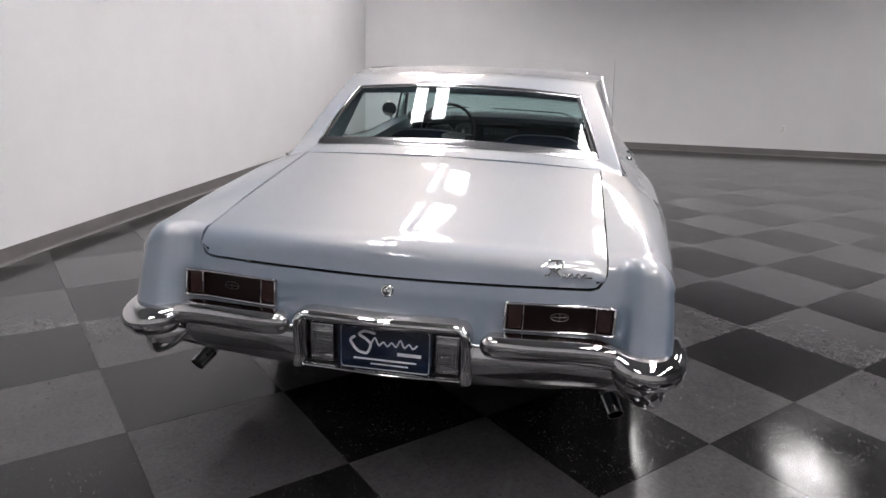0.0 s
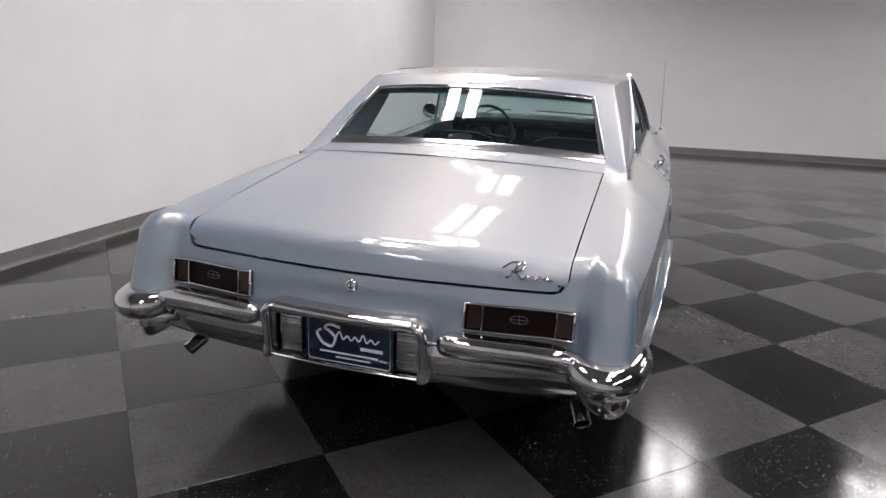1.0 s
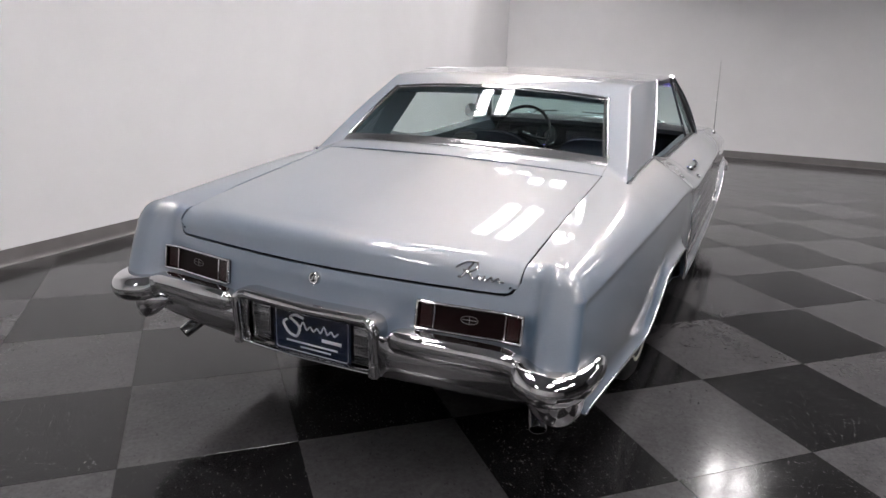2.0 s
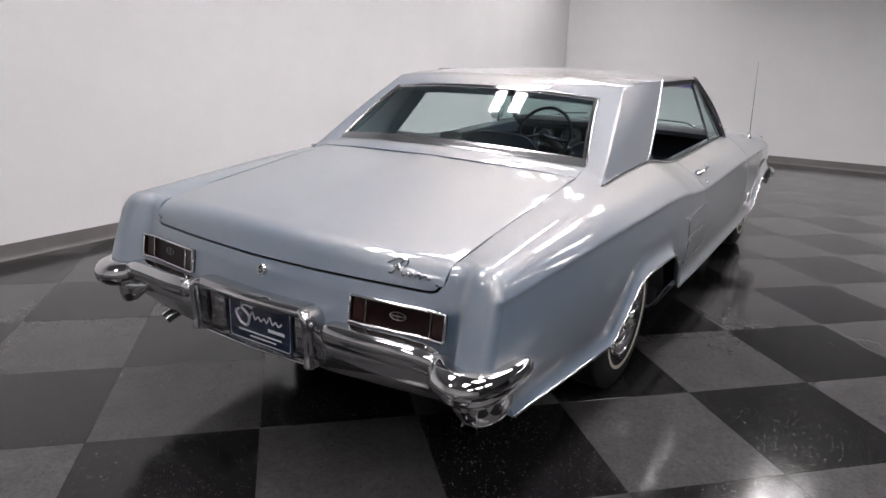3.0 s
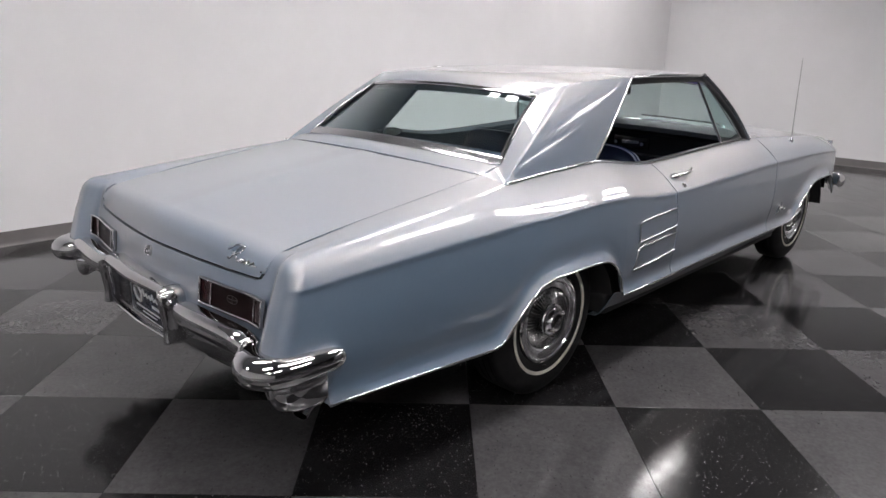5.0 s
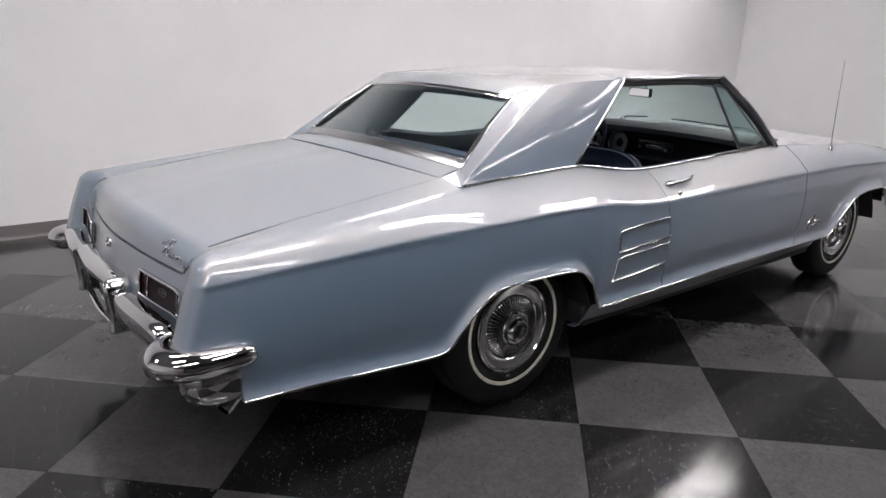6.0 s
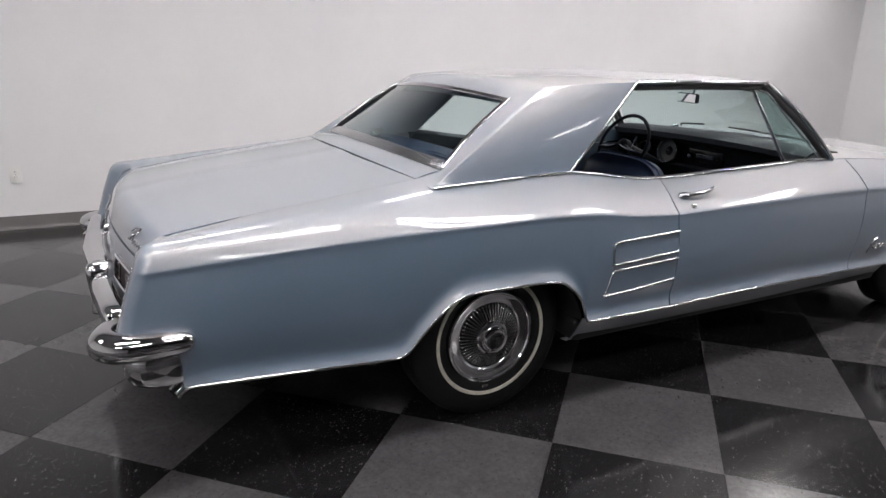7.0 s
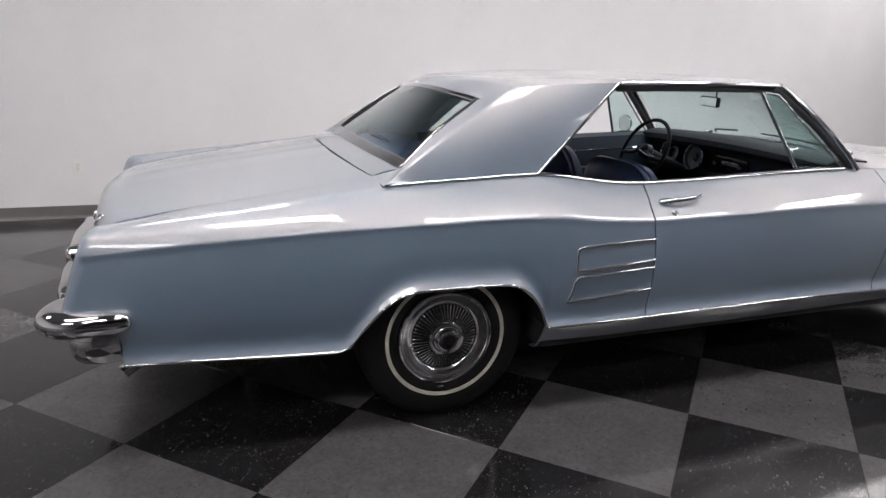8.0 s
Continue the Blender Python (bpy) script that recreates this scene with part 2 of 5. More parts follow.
def boxes(bm, centre, size, turn=None, bevel=0.0, segments=2):
    m = Matrix.Translation(centre) @ (turn or Matrix()) @ Matrix.Diagonal((*size, 1))
    made = bmesh.ops.create_cube(bm, size=1.0, matrix=m)
    if bevel:
        edges = list({e for v in made["verts"] for e in v.link_edges})
        bmesh.ops.bevel(bm, geom=edges, offset=bevel, segments=segments, affect="EDGES", profile=0.6)
    return bm


def box(name, centre, size, material, parent=None, label="", bevel=0.004, turn=None, segments=2):
    bm = boxes(bmesh.new(), centre, size, turn, bevel, segments)
    return sharp(part(name, bm, material, parent, label))


def lathe(name, profile, matrix, material, parent=None, label="", count=64, closed=False, angle=35):
    """Turn a profile of (radius, height) round the local z axis."""
    prof = np.array(profile, float)
    a = np.linspace(0, 2 * np.pi, count, endpoint=False)
    p = np.stack([np.outer(np.cos(a), prof[:, 0]), np.outer(np.sin(a), prof[:, 0]), np.tile(prof[:, 1], (count, 1))], -1)
    v = [matrix @ Vector(q) for q in p.reshape(-1, 3)]
    ob = link_mesh(name, v, grid_faces(count, len(prof), 0, False, True, closed), material, parent, label)
    return sharp(ob, angle)


def tube(name, points, radius, material, parent=None, label="", sides=10, smooth_path=6, taper=None, flat=1.0, closed=False, caps=True):
    """A round or flattened rod along a smooth line."""
    pts = np.array(points, float)
    if smooth_path > 1 and len(pts) > 2:
        t = np.arange(len(pts), dtype=float)
        pts = curve(np.column_stack([t, pts]), np.linspace(0, len(pts) - 1, (len(pts) - 1) * smooth_path + 1))
    n = len(pts)
    tan = np.gradient(pts, axis=0)
    tan /= np.linalg.norm(tan, axis=1)[:, None]
    up = np.array([0.0, 0.0, 1.0])
    v = []
    for i in range(n):
        side = np.cross(tan[i], up)
        if np.linalg.norm(side) < 0.05:
            side = np.cross(tan[i], (0, 1, 0))
        side /= np.linalg.norm(side)
        top = np.cross(side, tan[i])
        r = radius * (1 if taper is None else 1 + (taper - 1) * i / (n - 1))
        for k in range(sides):
            a = 2 * np.pi * k / sides
            v.append(pts[i] + r * (np.cos(a) * side * flat + np.sin(a) * top))
    f = grid_faces(n, sides, 0, True, closed, True)
    if caps and not closed:
        f.append(tuple(range(sides)))
        f.append(tuple(range((n - 1) * sides, n * sides))[::-1])
    return sharp(link_mesh(name, v, f, material, parent, label), 50)


def blend(a, b, n):
    t = np.linspace(0, 1, n)[:, None]
    return np.array(a, float)[None] * (1 - t) + np.array(b, float)[None] * t


def coons(bottom, top, left, right):
    """A patch between four edge curves: bottom and top run along u, left and right along v."""
    n, m = len(bottom), len(left)
    u, v = np.linspace(0, 1, n)[:, None, None], np.linspace(0, 1, m)[None, :, None]
    ruled = (1 - v) * bottom[:, None] + v * top[:, None] + (1 - u) * left[None] + u * right[None]
    corner = (1 - u) * (1 - v) * bottom[0] + u * (1 - v) * bottom[-1] + (1 - u) * v * top[0] + u * v * top[-1]
    return ruled - corner


# ---------- the room ----------
def wall(name, x0, x1, y0, y1, label, paint=WALL):
    return tagged(box(name, ((x0 + x1) / 2, (y0 + y1) / 2, CEILING / 2), (x1 - x0, y1 - y0, CEILING), paint, bevel=0), label, "wall", kind="structure")


X0, X1, Y0, Y1 = ROOM
wall("wall_west", X0 - 0.15, X0, Y0 - 0.15, Y1 + 0.15, "plain white painted showroom wall beside the car")
# the wall ahead stands a little out of square
NORTH_A, NORTH_B = (X0, 8.314), (X1, 9.089)
SKEW = math.atan2(NORTH_B[1] - NORTH_A[1], NORTH_B[0] - NORTH_A[0])
tagged(box("wall_north", ((NORTH_A[0] + NORTH_B[0]) / 2, (NORTH_A[1] + NORTH_B[1]) / 2 + 0.075, CEILING / 2), ((X1 - X0) / math.cos(SKEW), 0.15, CEILING), WALL, bevel=0, turn=Matrix.Rotation(SKEW, 4, "Z")),
       "plain white painted showroom wall ahead of the car", "wall", kind="structure")
# out of view; coloured dark so chrome and body sides reflect less light
wall("wall_east", X1, X1 + 0.15, Y0 - 0.15, Y1 + 0.15, "unseen east wall, coloured dark to stand in for an unlit side of the room", UNSEEN_DARK_WALL)
# added out of view to shade the right end of the north wall
wall("added_shade_partition", 6.5, 6.65, 2.5, 8.88, "added unseen dark partition that shades the far right end of the room", UNSEEN_DARK_WALL)
wall("wall_south", X0, X1, Y0 - 0.15, Y0, "plain white painted showroom wall behind the camera")
tagged(box("ceiling", ((X0 + X1) / 2, (Y0 + Y1) / 2, CEILING + 0.08), (X1 - X0 + 0.3, Y1 - Y0 + 0.3, 0.15), CEIL, bevel=0), "flat grey showroom ceiling with recessed lights", "ceiling", kind="structure")


def cove_base(name, a, b, inward):
    """Rubber cove base: an upright strip with a curved toe on the floor."""
    a, b, n = np.array(a, float), np.array(b, float), np.array(inward, float)
    prof = [(0.0005, 0.104), (0.005, 0.104), (0.0058, 0.1), (0.0058, 0.03), (0.008, 0.016), (0.014, 0.007), (0.024, 0.0035), (0.026, 0.001), (0.0005, 0.001)]
    p = [[np.r_[e + n * d, z] for d, z in prof] for e in (a, b)]
    bm_v = np.array(p).reshape(-1, 3)
    ob = link_mesh(name, bm_v, grid_faces(2, len(prof)) , BASE)
    return tagged(sharp(ob, 25), "dark grey rubber cove base along the wall", "baseboard", kind="structure")


cove_base("baseboard", (X0, Y0), (X0, NORTH_A[1]), (1, 0))
cove_base("baseboard", (X0 + 0.006, NORTH_A[1]), NORTH_B, (math.sin(SKEW), -math.cos(SKEW)))
cove_base("baseboard", (X1, NORTH_B[1]), (X1, Y0), (-1, 0))
cove_base("baseboard", (X1, Y0), (X0 + 0.006, Y0), (0, 1))


def outlet(m):
    """A duplex socket: face plate, two receptacles with slots, one screw."""
    plate = tagged(box("wall_outlet", (0, 0, 0.0045), (0.076, 0.122, 0.009), PLASTIC, bevel=0.003), "white plastic duplex outlet on the white wall", "outlet")
    for s in (-1, 1):
        r = box("receptacle", (0, s * 0.0195, 0.0098), (0.034, 0.029, 0.003), PLASTIC, plate, bevel=0.0012)
        for sx in (-1, 1):
            box("slot", (sx * 0.0065, s * 0.0195 + 0.003, 0.0113), (0.003, 0.011, 0.0008), SLOT, r, bevel=0)
    lathe("screw", [(0, 0.0108), (0.0025, 0.0105), (0.003, 0.009)], Matrix(), SATIN, plate, count=12)
    plate.matrix_basis = m
    return plate


outlet(pose(X0, -1.796, 0.42, 90, 0, 90))
outlet(pose(3.985, 8.314 + (3.985 - X0) * math.tan(SKEW), 0.43, 90, 0, math.degrees(SKEW)))


def troffer(m):
    """A recessed louvred ceiling light: white frame, two lit lanes, cross blades."""
    thing = tagged(new("ceiling_light"), "white recessed louvred fluorescent ceiling light, switched on", "ceiling light", "ceiling lights")
    bm = bmesh.new()
    for sx in (-1, 1):
        boxes(bm, (sx * 0.3, 0, -0.012), (0.03, 1.23, 0.03), bevel=0.003)
        boxes(bm, (0, sx * 0.6, -0.0125), (0.57, 0.03, 0.03), bevel=0.003)
    boxes(bm, (0, 0, -0.012), (0.12, 1.17, 0.028), bevel=0.003)
    for sx in (-1, 1):
        boxes(bm, (sx * 0.263, 0, -0.0125), (0.045, 1.17, 0.026), bevel=0.003)
    part("frame", bm, PLASTIC, thing, smooth=False)
    for sx in (-1, 1):
        box("lit_lane", (sx * 0.15, 0, -0.006), (0.18, 1.17, 0.006), LAMP, thing, "glowing fluorescent lane", bevel=0)
    for sx in (-1, 1):
        for k in range(8):
            box("louvre_blade", (sx * 0.15, -0.512 + k * 0.1463, -0.02), (0.18, 0.006, 0.02), SATIN, thing, bevel=0)
    thing.matrix_basis = m
    return thing


first = troffer(pose(LIGHT_X[0], LIGHT_Y[0], CEILING))
for ly in LIGHT_Y:
    for lx in LIGHT_X:
        if (lx, ly) not in ((LIGHT_X[0], LIGHT_Y[0]), *UNLIT):
            copy_thing(first, pose(lx, ly, CEILING))
# unseen added fixtures, mostly fill for the wall ahead
for lx, ly in ADDED_LIGHTS:
    copy_thing(first, pose(lx, ly, CEILING))



# ---------- the car: body curves (x to its right, y ahead of the rear axle, z up) ----------
WHEELBASE = 2.985
GAP = 0.003
LIP = [(-1.21, 0.842, 0.376), (-0.8, 0.878, 0.37), (-0.44, 0.905, 0.362), (-0.405, 0.908, 0.372), (-0.345, 0.914, 0.443), (-0.265, 0.92, 0.528), (-0.205, 0.924, 0.565),
       (-0.135, 0.928, 0.578), (0.12, 0.936, 0.58), (0.21, 0.938, 0.574), (0.285, 0.94, 0.535), (0.345, 0.944, 0.46), (0.372, 0.947, 0.395), (0.385, 0.949, 0.381), (0.85, 0.957, 0.384), (1.4, 0.957, 0.388),
       (2.15, 0.95, 0.38), (2.545, 0.945, 0.374), (2.58, 0.944, 0.385), (2.7, 0.942, 0.48), (2.8, 0.94, 0.548), (2.92, 0.938, 0.592), (3.1, 0.934, 0.605), (3.3, 0.925, 0.6), (3.4, 0.92, 0.57), (3.47, 0.915, 0.5), (3.56, 0.9, 0.43), (3.84, 0.8, 0.42)]
CREASE = [(-1.21, 0.852, 0.748), (-0.9, 0.882, 0.775), (-0.4, 0.915, 0.803), (-0.05, 0.93, 0.812), (0.2, 0.938, 0.818), (0.42, 0.943, 0.813), (0.62, 0.946, 0.792), (0.85, 0.949, 0.781),
          (1.25, 0.95, 0.788), (1.9, 0.945, 0.797), (2.6, 0.935, 0.79), (3.2, 0.92, 0.77), (3.6, 0.89, 0.745), (3.84, 0.82, 0.7)]
TOP = [(-1.21, 0.8, 0.826), (-0.8, 0.803, 0.866), (-0.45, 0.793, 0.902), (-0.235, 0.762, 0.92), (0.1, 0.75, 0.934), (0.4, 0.75, 0.945), (0.52, 0.752, 0.933), (0.66, 0.755, 0.913), (0.78, 0.757, 0.9), (0.9, 0.758, 0.895), (1.05, 0.759, 0.898),
       (1.7, 0.766, 0.922), (2.05, 0.768, 0.93), (2.3, 0.775, 0.925), (2.6, 0.79, 0.91), (3.2, 0.79, 0.875), (3.6, 0.77, 0.835), (3.75, 0.75, 0.808), (3.84, 0.72, 0.752)]
LID_X = 0.655
LOW, UP, DECK = 21, 14, 8


def lid_edge(y):
    return curve([(-1.25, 0.788), (-1.15, 0.8085), (-1.0, 0.8355), (-0.6, 0.893), (-0.24, 0.943)], y)


def flare(y):
    """How far the lower edge turns out: most round the rear wheel arch."""
    return 0.018 + 0.005 * float(step(y, -0.9, -0.35)) * (1 - 0.8 * float(step(y, 0.3, 0.5)))


def section(y, deck):
    """One upright cut through the side at y: from the lower lip up to the belt, or on over the crown to the boot lid."""
    xl, zl = curve(LIP, y)[0]
    xc, zc = curve(CREASE, y)[0]
    xt, zt = curve(TOP, y)[0]
    out = []
    s = np.linspace(0, 1, LOW)
    s = s - 0.115 * np.sin(2 * np.pi * s)
    for a in s:
        z = zl + a * (zc - zl)
        full = (z - 0.36) / (zc - 0.36)
        x = xl + (xc - xl) * max(0.0, full) + 0.016 * math.sin(math.pi * min(1, max(0, full))) - 0.006
        d = z - zl
        x += flare(y) * math.exp(-(d / 0.026) ** 1.4) - 0.004 * math.exp(-((d - 0.055) / 0.04) ** 2)
        out.append((x, z))
    out[-1] = (xc, zc)
    # softly rounded crease, then the sloping shoulder
    for k in range(1, UP + 1):
        a = (k / UP) ** 1.5
        bow = 0.0085 * math.sin(math.pi * a)
        out.append((xc + (xt - xc) * a + bow * 0.75, zc + (zt - zc) * a + bow * 0.8))
    if deck:
        zg = float(lid_edge(y)[0]) + 0.002 + 0.006 * (1 - float(step(y, -1.17, -0.95)))
        r = 0.7 * (1 - float(step(y, -0.6, -0.24)))
        p0, p1, p2 = np.array(out[-4]), np.array((xt, zt + 0.004)), np.array((xt - 0.06, zt + 0.002))
        n0 = len(out) - 4
        for k in range(1, 4):
            a = k / 5
            q = (1 - a) ** 2 * p0 + 2 * a * (1 - a) * p1 + a * a * p2
            out[n0 + k] = tuple(np.array(out[n0 + k]) * (1 - r) + q * r)
        start = np.array(out[-1])
        for k in range(1, DECK + 1):
            a = k / DECK
            x = start[0] + (LID_X + 0.004 - start[0]) * a
            z = start[1] + (zg - start[1]) * a + 0.003 * math.sin(math.pi * a) * (1 - float(step(y, -0.5, -0.24)))
            out.append((x, z))
    return np.array(out)


def soften(sec):
    """Round the crease a little."""
    s = sec.copy()
    for k in range(3):
        s[LOW - 3:LOW + 2] = 0.25 * s[LOW - 4:LOW + 1] + 0.5 * s[LOW - 3:LOW + 2] + 0.25 * s[LOW - 2:LOW + 3]
    return s


def tail_y(x, z):
    """The slanted rear face, pointed in plan at the middle, with the fender ends standing out."""
    x = np.abs(np.asarray(x, float))
    middle = -1.278 + 0.13 * x ** 1.7
    fin = -1.263 + 0.02 * np.clip(x - 0.75, 0, 1)
    w = step(x, 0.7, 0.765)
    z = np.asarray(z, float)
    return middle * (1 - w) + fin * w + (0.3 + 0.07 * w) * (np.maximum(z, 0.69) - 0.69) + (0.12 + 0.18 * w) * (np.minimum(z, 0.69) - 0.69)


def stations(a, b, n, dense=()):
    y = list(np.linspace(a, b, n))
    for c, half, k in dense:
        y += [v for v in np.linspace(c - half, c + half, k) if a < v < b]
    return sorted(set(round(float(v), 4) for v in y))


ARCH_Y = ((-0.4, 0.06, 13), (-0.22, 0.1, 10), (0.25, 0.1, 10), (0.365, 0.035, 16), (2.6, 0.08, 12), (2.85, 0.12, 8), (3.4, 0.15, 16))

car = tagged(new("car"), "light metallic blue two-door classic hardtop coupe with chrome trim", "car")
car.empty_display_size = 0.3


def quarter(mirror):
    """Rear quarter panel: side, crown beside the boot lid and the rounded end that faces back."""
    rows = []
    base = soften(section(-1.17, True))
    r = 0.04
    top_x, top_z = base[LOW:, 0][::-1], base[LOW:, 1][::-1]
    crown = []
    # end cap, from the lamp panel outwards
    for s in list(np.linspace(0, 0.7, 7)) + list(0.7 + 0.3 * np.sin(np.linspace(0.15, np.pi / 2, 9))):
        row = []
        for x, z in base:
            x_in = LID_X + 0.004 if z > 0.5 else 0.8
            q = x_in + (x - x_in) * s
            roof = float(np.interp(q, top_x, top_z))
            z = min(z, roof)
            d = max(0.0, min(x - q, roof - z))
            crown.append(abs(roof - z) < 1e-5)
            row.append((q, float(tail_y(q, z)) + (r - math.sqrt(max(0, r * r - (r - d) ** 2)) if d < r else 0), z))
        rows.append(row)
    # inner skin just under the crown of the fender end
    inner = []
    for q in np.linspace(LID_X + 0.008, 0.835, 24):
        z = float(np.interp(q, top_x, top_z)) - 0.0035
        inner.append([(q, float(tail_y(q, z)) + dy, z - dz) for dy, dz in ((0.036, 0.012), (0.041, 0.004), (0.048, 0.0), (0.065, 0.0), (0.09, 0.0))])
    grid("fender_end_skin", inner, PAINT, car, mirror=mirror)
    for y in stations(-1.17, -0.235, 30, ARCH_Y):
        lean = 1 - float(step(y, -1.17, -0.85))
        rows.append([(x, y + lean * (float(tail_y(x, z)) + r + 0.012 + 1.17), z) for x, z in soften(section(y, True))])
    a = np.array(rows)
    cut = 1 - step(a[..., 2], 0.46, 0.54)
    a[..., 1] += cut * np.maximum(0, -1.13 - a[..., 1])
    v, f = list(a.reshape(-1, 3)), grid_faces(*a.shape[:2], 0, True)
    # the end needs no faces along the crown line itself
    f = [q for q in f if not all(k < len(crown) and crown[k] for k in q)]
    ys = np.array(stations(-0.235, 0.95, 46, ARCH_Y))
    b = np.zeros((len(ys), LOW + UP, 3))
    for k in range(LOW + UP):
        end = float(door_rear(side_point(0.85, k)[2])[0]) - GAP
        for i, y in enumerate(ys):
            b[i, k] = side_point(y if y < 0.45 else 0.45 + (y - 0.45) * (end - 0.45) / 0.5, k)
    n0 = len(v)
    v += list(b.reshape(-1, 3))
    f += grid_faces(*b.shape[:2], n0, True)
    v = np.array(v) * (np.array([-1, 1, 1]) if mirror else 1)
    bm = bmesh.new()
    vs = [bm.verts.new(p) for p in v]
    for q in f:
        bm.faces.new([vs[n] for n in (q[::-1] if mirror else q)])
    bmesh.ops.remove_doubles(bm, verts=bm.verts, dist=0.0008)
    bmesh.ops.dissolve_degenerate(bm, edges=bm.edges, dist=0.0002)
    ob = part("quarter_panel", bm, PAINT, car, "light metallic blue rear quarter panel")
    sharp(ob, 60)
    return shell(ob, 0.004)


SECTIONS = {}


def side_point(y, k):
    key = round(float(y), 4)
    if key not in SECTIONS:
        SECTIONS[key] = soften(section(key, False))
    x, z = SECTIONS[key][k]
    return x, key, z


DOOR_REAR = [(0.38, 0.826), (0.5, 0.842), (0.65, 0.848), (0.78, 0.84), (0.82, 0.85), (0.86, 0.874), (0.9, 0.9)]
DOOR_FRONT = [(0.38, 2.11), (0.5, 2.14), (0.65, 2.17), (0.78, 2.18), (0.88, 2.195), (0.93, 2.21)]


def door_rear(z):
    return curve(DOOR_REAR, z)


def door_front(z):
    return curve(DOOR_FRONT, z)


def side_panel(name, first_edge, last_edge, count, mirror, label, dense=(), limits=(0, 0)):
    """A side panel between two shut lines, each a function of height or a plain number."""
    m = LOW + UP
    a0, b0 = limits
    ys = np.array(stations(a0, b0, count, dense))
    u = (ys - ys[0]) / (ys[-1] - ys[0])
    p = np.zeros((len(u), m, 3))
    for k in range(m):
        za, zb = side_point(a0, k)[2], side_point(b0, k)[2]
        ya = float(first_edge(za)[0]) + GAP if callable(first_edge) else first_edge
        yb = float(last_edge(zb)[0]) - GAP if callable(last_edge) else last_edge
        for i in range(len(u)):
            p[i, k] = side_point(ya + (yb - ya) * u[i], k)
    ob = grid(name, p, PAINT, car, label, flip=True, mirror=mirror, angle=60)
    return shell(ob, 0.004)


for mirror in (False, True):
    quarter(mirror)
DOORS = [side_panel("door", door_rear, door_front, 44, m, "light metallic blue door", limits=(0.85, 2.16)) for m in (False, True)]
for m in (False, True):
    side_panel("front_fender", door_front, 3.84, 60, m, "light metallic blue front fender", dense=ARCH_Y[4:], limits=(2.16, 3.84))


def sill(mirror):
    """Recessed rocker panel below the flared lower edge."""
    y = np.linspace(0.395, 2.55, 30)
    lip = curve(LIP, np.clip(y, 0.4, 2.5))
    p = np.stack([np.stack([lip[:, 0] - dx, y, z0 + (lip[:, 1] if rel else 0 * y)], -1) for dx, z0, rel in
                  ((0.006, 0.003, 1), (0.03, -0.006, 1), (0.042, -0.026, 1), (0.07, 0.3, 0), (0.1, 0.256, 0), (0.12, 0.24, 0), (0.16, 0.235, 0))], 1)
    ob = grid("rocker_panel", p, PAINT, car, "metallic blue rocker panel below the doors", mirror=mirror, angle=50)
    return shell(ob, 0.004)


for m in (False, True):
    sill(m)


def lip_trim(name, a, b, mirror, dz=0.0, radius=0.0055):
    """Bright moulding along the lower edge of the body."""
    ys = stations(a, b, 24, ARCH_Y)
    pts = []
    for y in ys:
        x, z = section(y, False)[0]
        pts.append(((x + 0.002) * (-1 if mirror else 1), y, z + 0.0015 + dz))
    return tube(name, pts, radius, CHROME, car, "bright lower body moulding", sides=8, smooth_path=1)


for m in (False, True):
    lip_trim("lower_moulding", -1.13, 0.84, m)
    lip_trim("lower_moulding", 0.85, 2.13, m)
    lip_trim("lower_moulding", 2.15, 3.7, m)


# boot lid: top sheet folding down into the pointed rear edge
def lid_z(x, y):
    return lid_edge(y) + 0.001 + 0.03 * (1 - (np.abs(x) / LID_X) ** 2) + 0.004 * (1 - np.minimum(1, np.abs(x) / 0.12))


def boot_lid():
    xs = np.linspace(-LID_X + 0.001, LID_X - 0.001, 49)
    rows = []
    for x in xs:
        front = -0.2485 - 0.06 * (1 - (x / LID_X) ** 2)
        fold_z = float(lid_z(x, np.array([-1.17]))[0]) - 0.002
        low_z = 0.733
        y_fold = float(tail_y(x if abs(x) < 0.62 else 0.62, fold_z)) + 0.002
        top = [(yy, float(lid_z(x, np.array([yy]))[0])) for yy in np.linspace(front, y_fold + 0.065, 22)]
        p0, p1, p2 = np.array(top[-1]), np.array((y_fold + 0.006, fold_z + 0.002)), np.array((float(tail_y(min(abs(x), 0.62), fold_z - 0.045)), fold_z - 0.045))
        bend = [tuple((1 - a) ** 2 * p0 + 2 * a * (1 - a) * p1 + a * a * p2) for a in np.linspace(0, 1, 11)[1:]]
        end = [(float(tail_y(min(abs(x), 0.62), z)), z) for z in np.linspace(p2[1], low_z, 5)[1:]]
        end += [(end[-1][0] + 0.012, low_z - 0.003)]
        rows.append([(x, y, z) for y, z in top + bend + end])
    p = np.array(rows)
    # rounded lower corners
    for i, x in enumerate(xs):
        e = abs(x) - (LID_X - 0.045)
        if e > 0:
            lift = 0.045 - math.sqrt(max(0, 0.045 ** 2 - e * e))
            zz = p[i, 33:, 2]
            p[i, 33:, 2] = np.maximum(zz, 0.733 + lift)
            for k in range(33, p.shape[1]):
                p[i, k, 1] = float(tail_y(0.62, p[i, k, 2])) + (0.012 if k == p.shape[1] - 1 else 0)
    ob = grid("boot_lid", p, PAINT, car, "light metallic blue boot lid", angle=50)
    return shell(ob, 0.005)


LID = boot_lid()


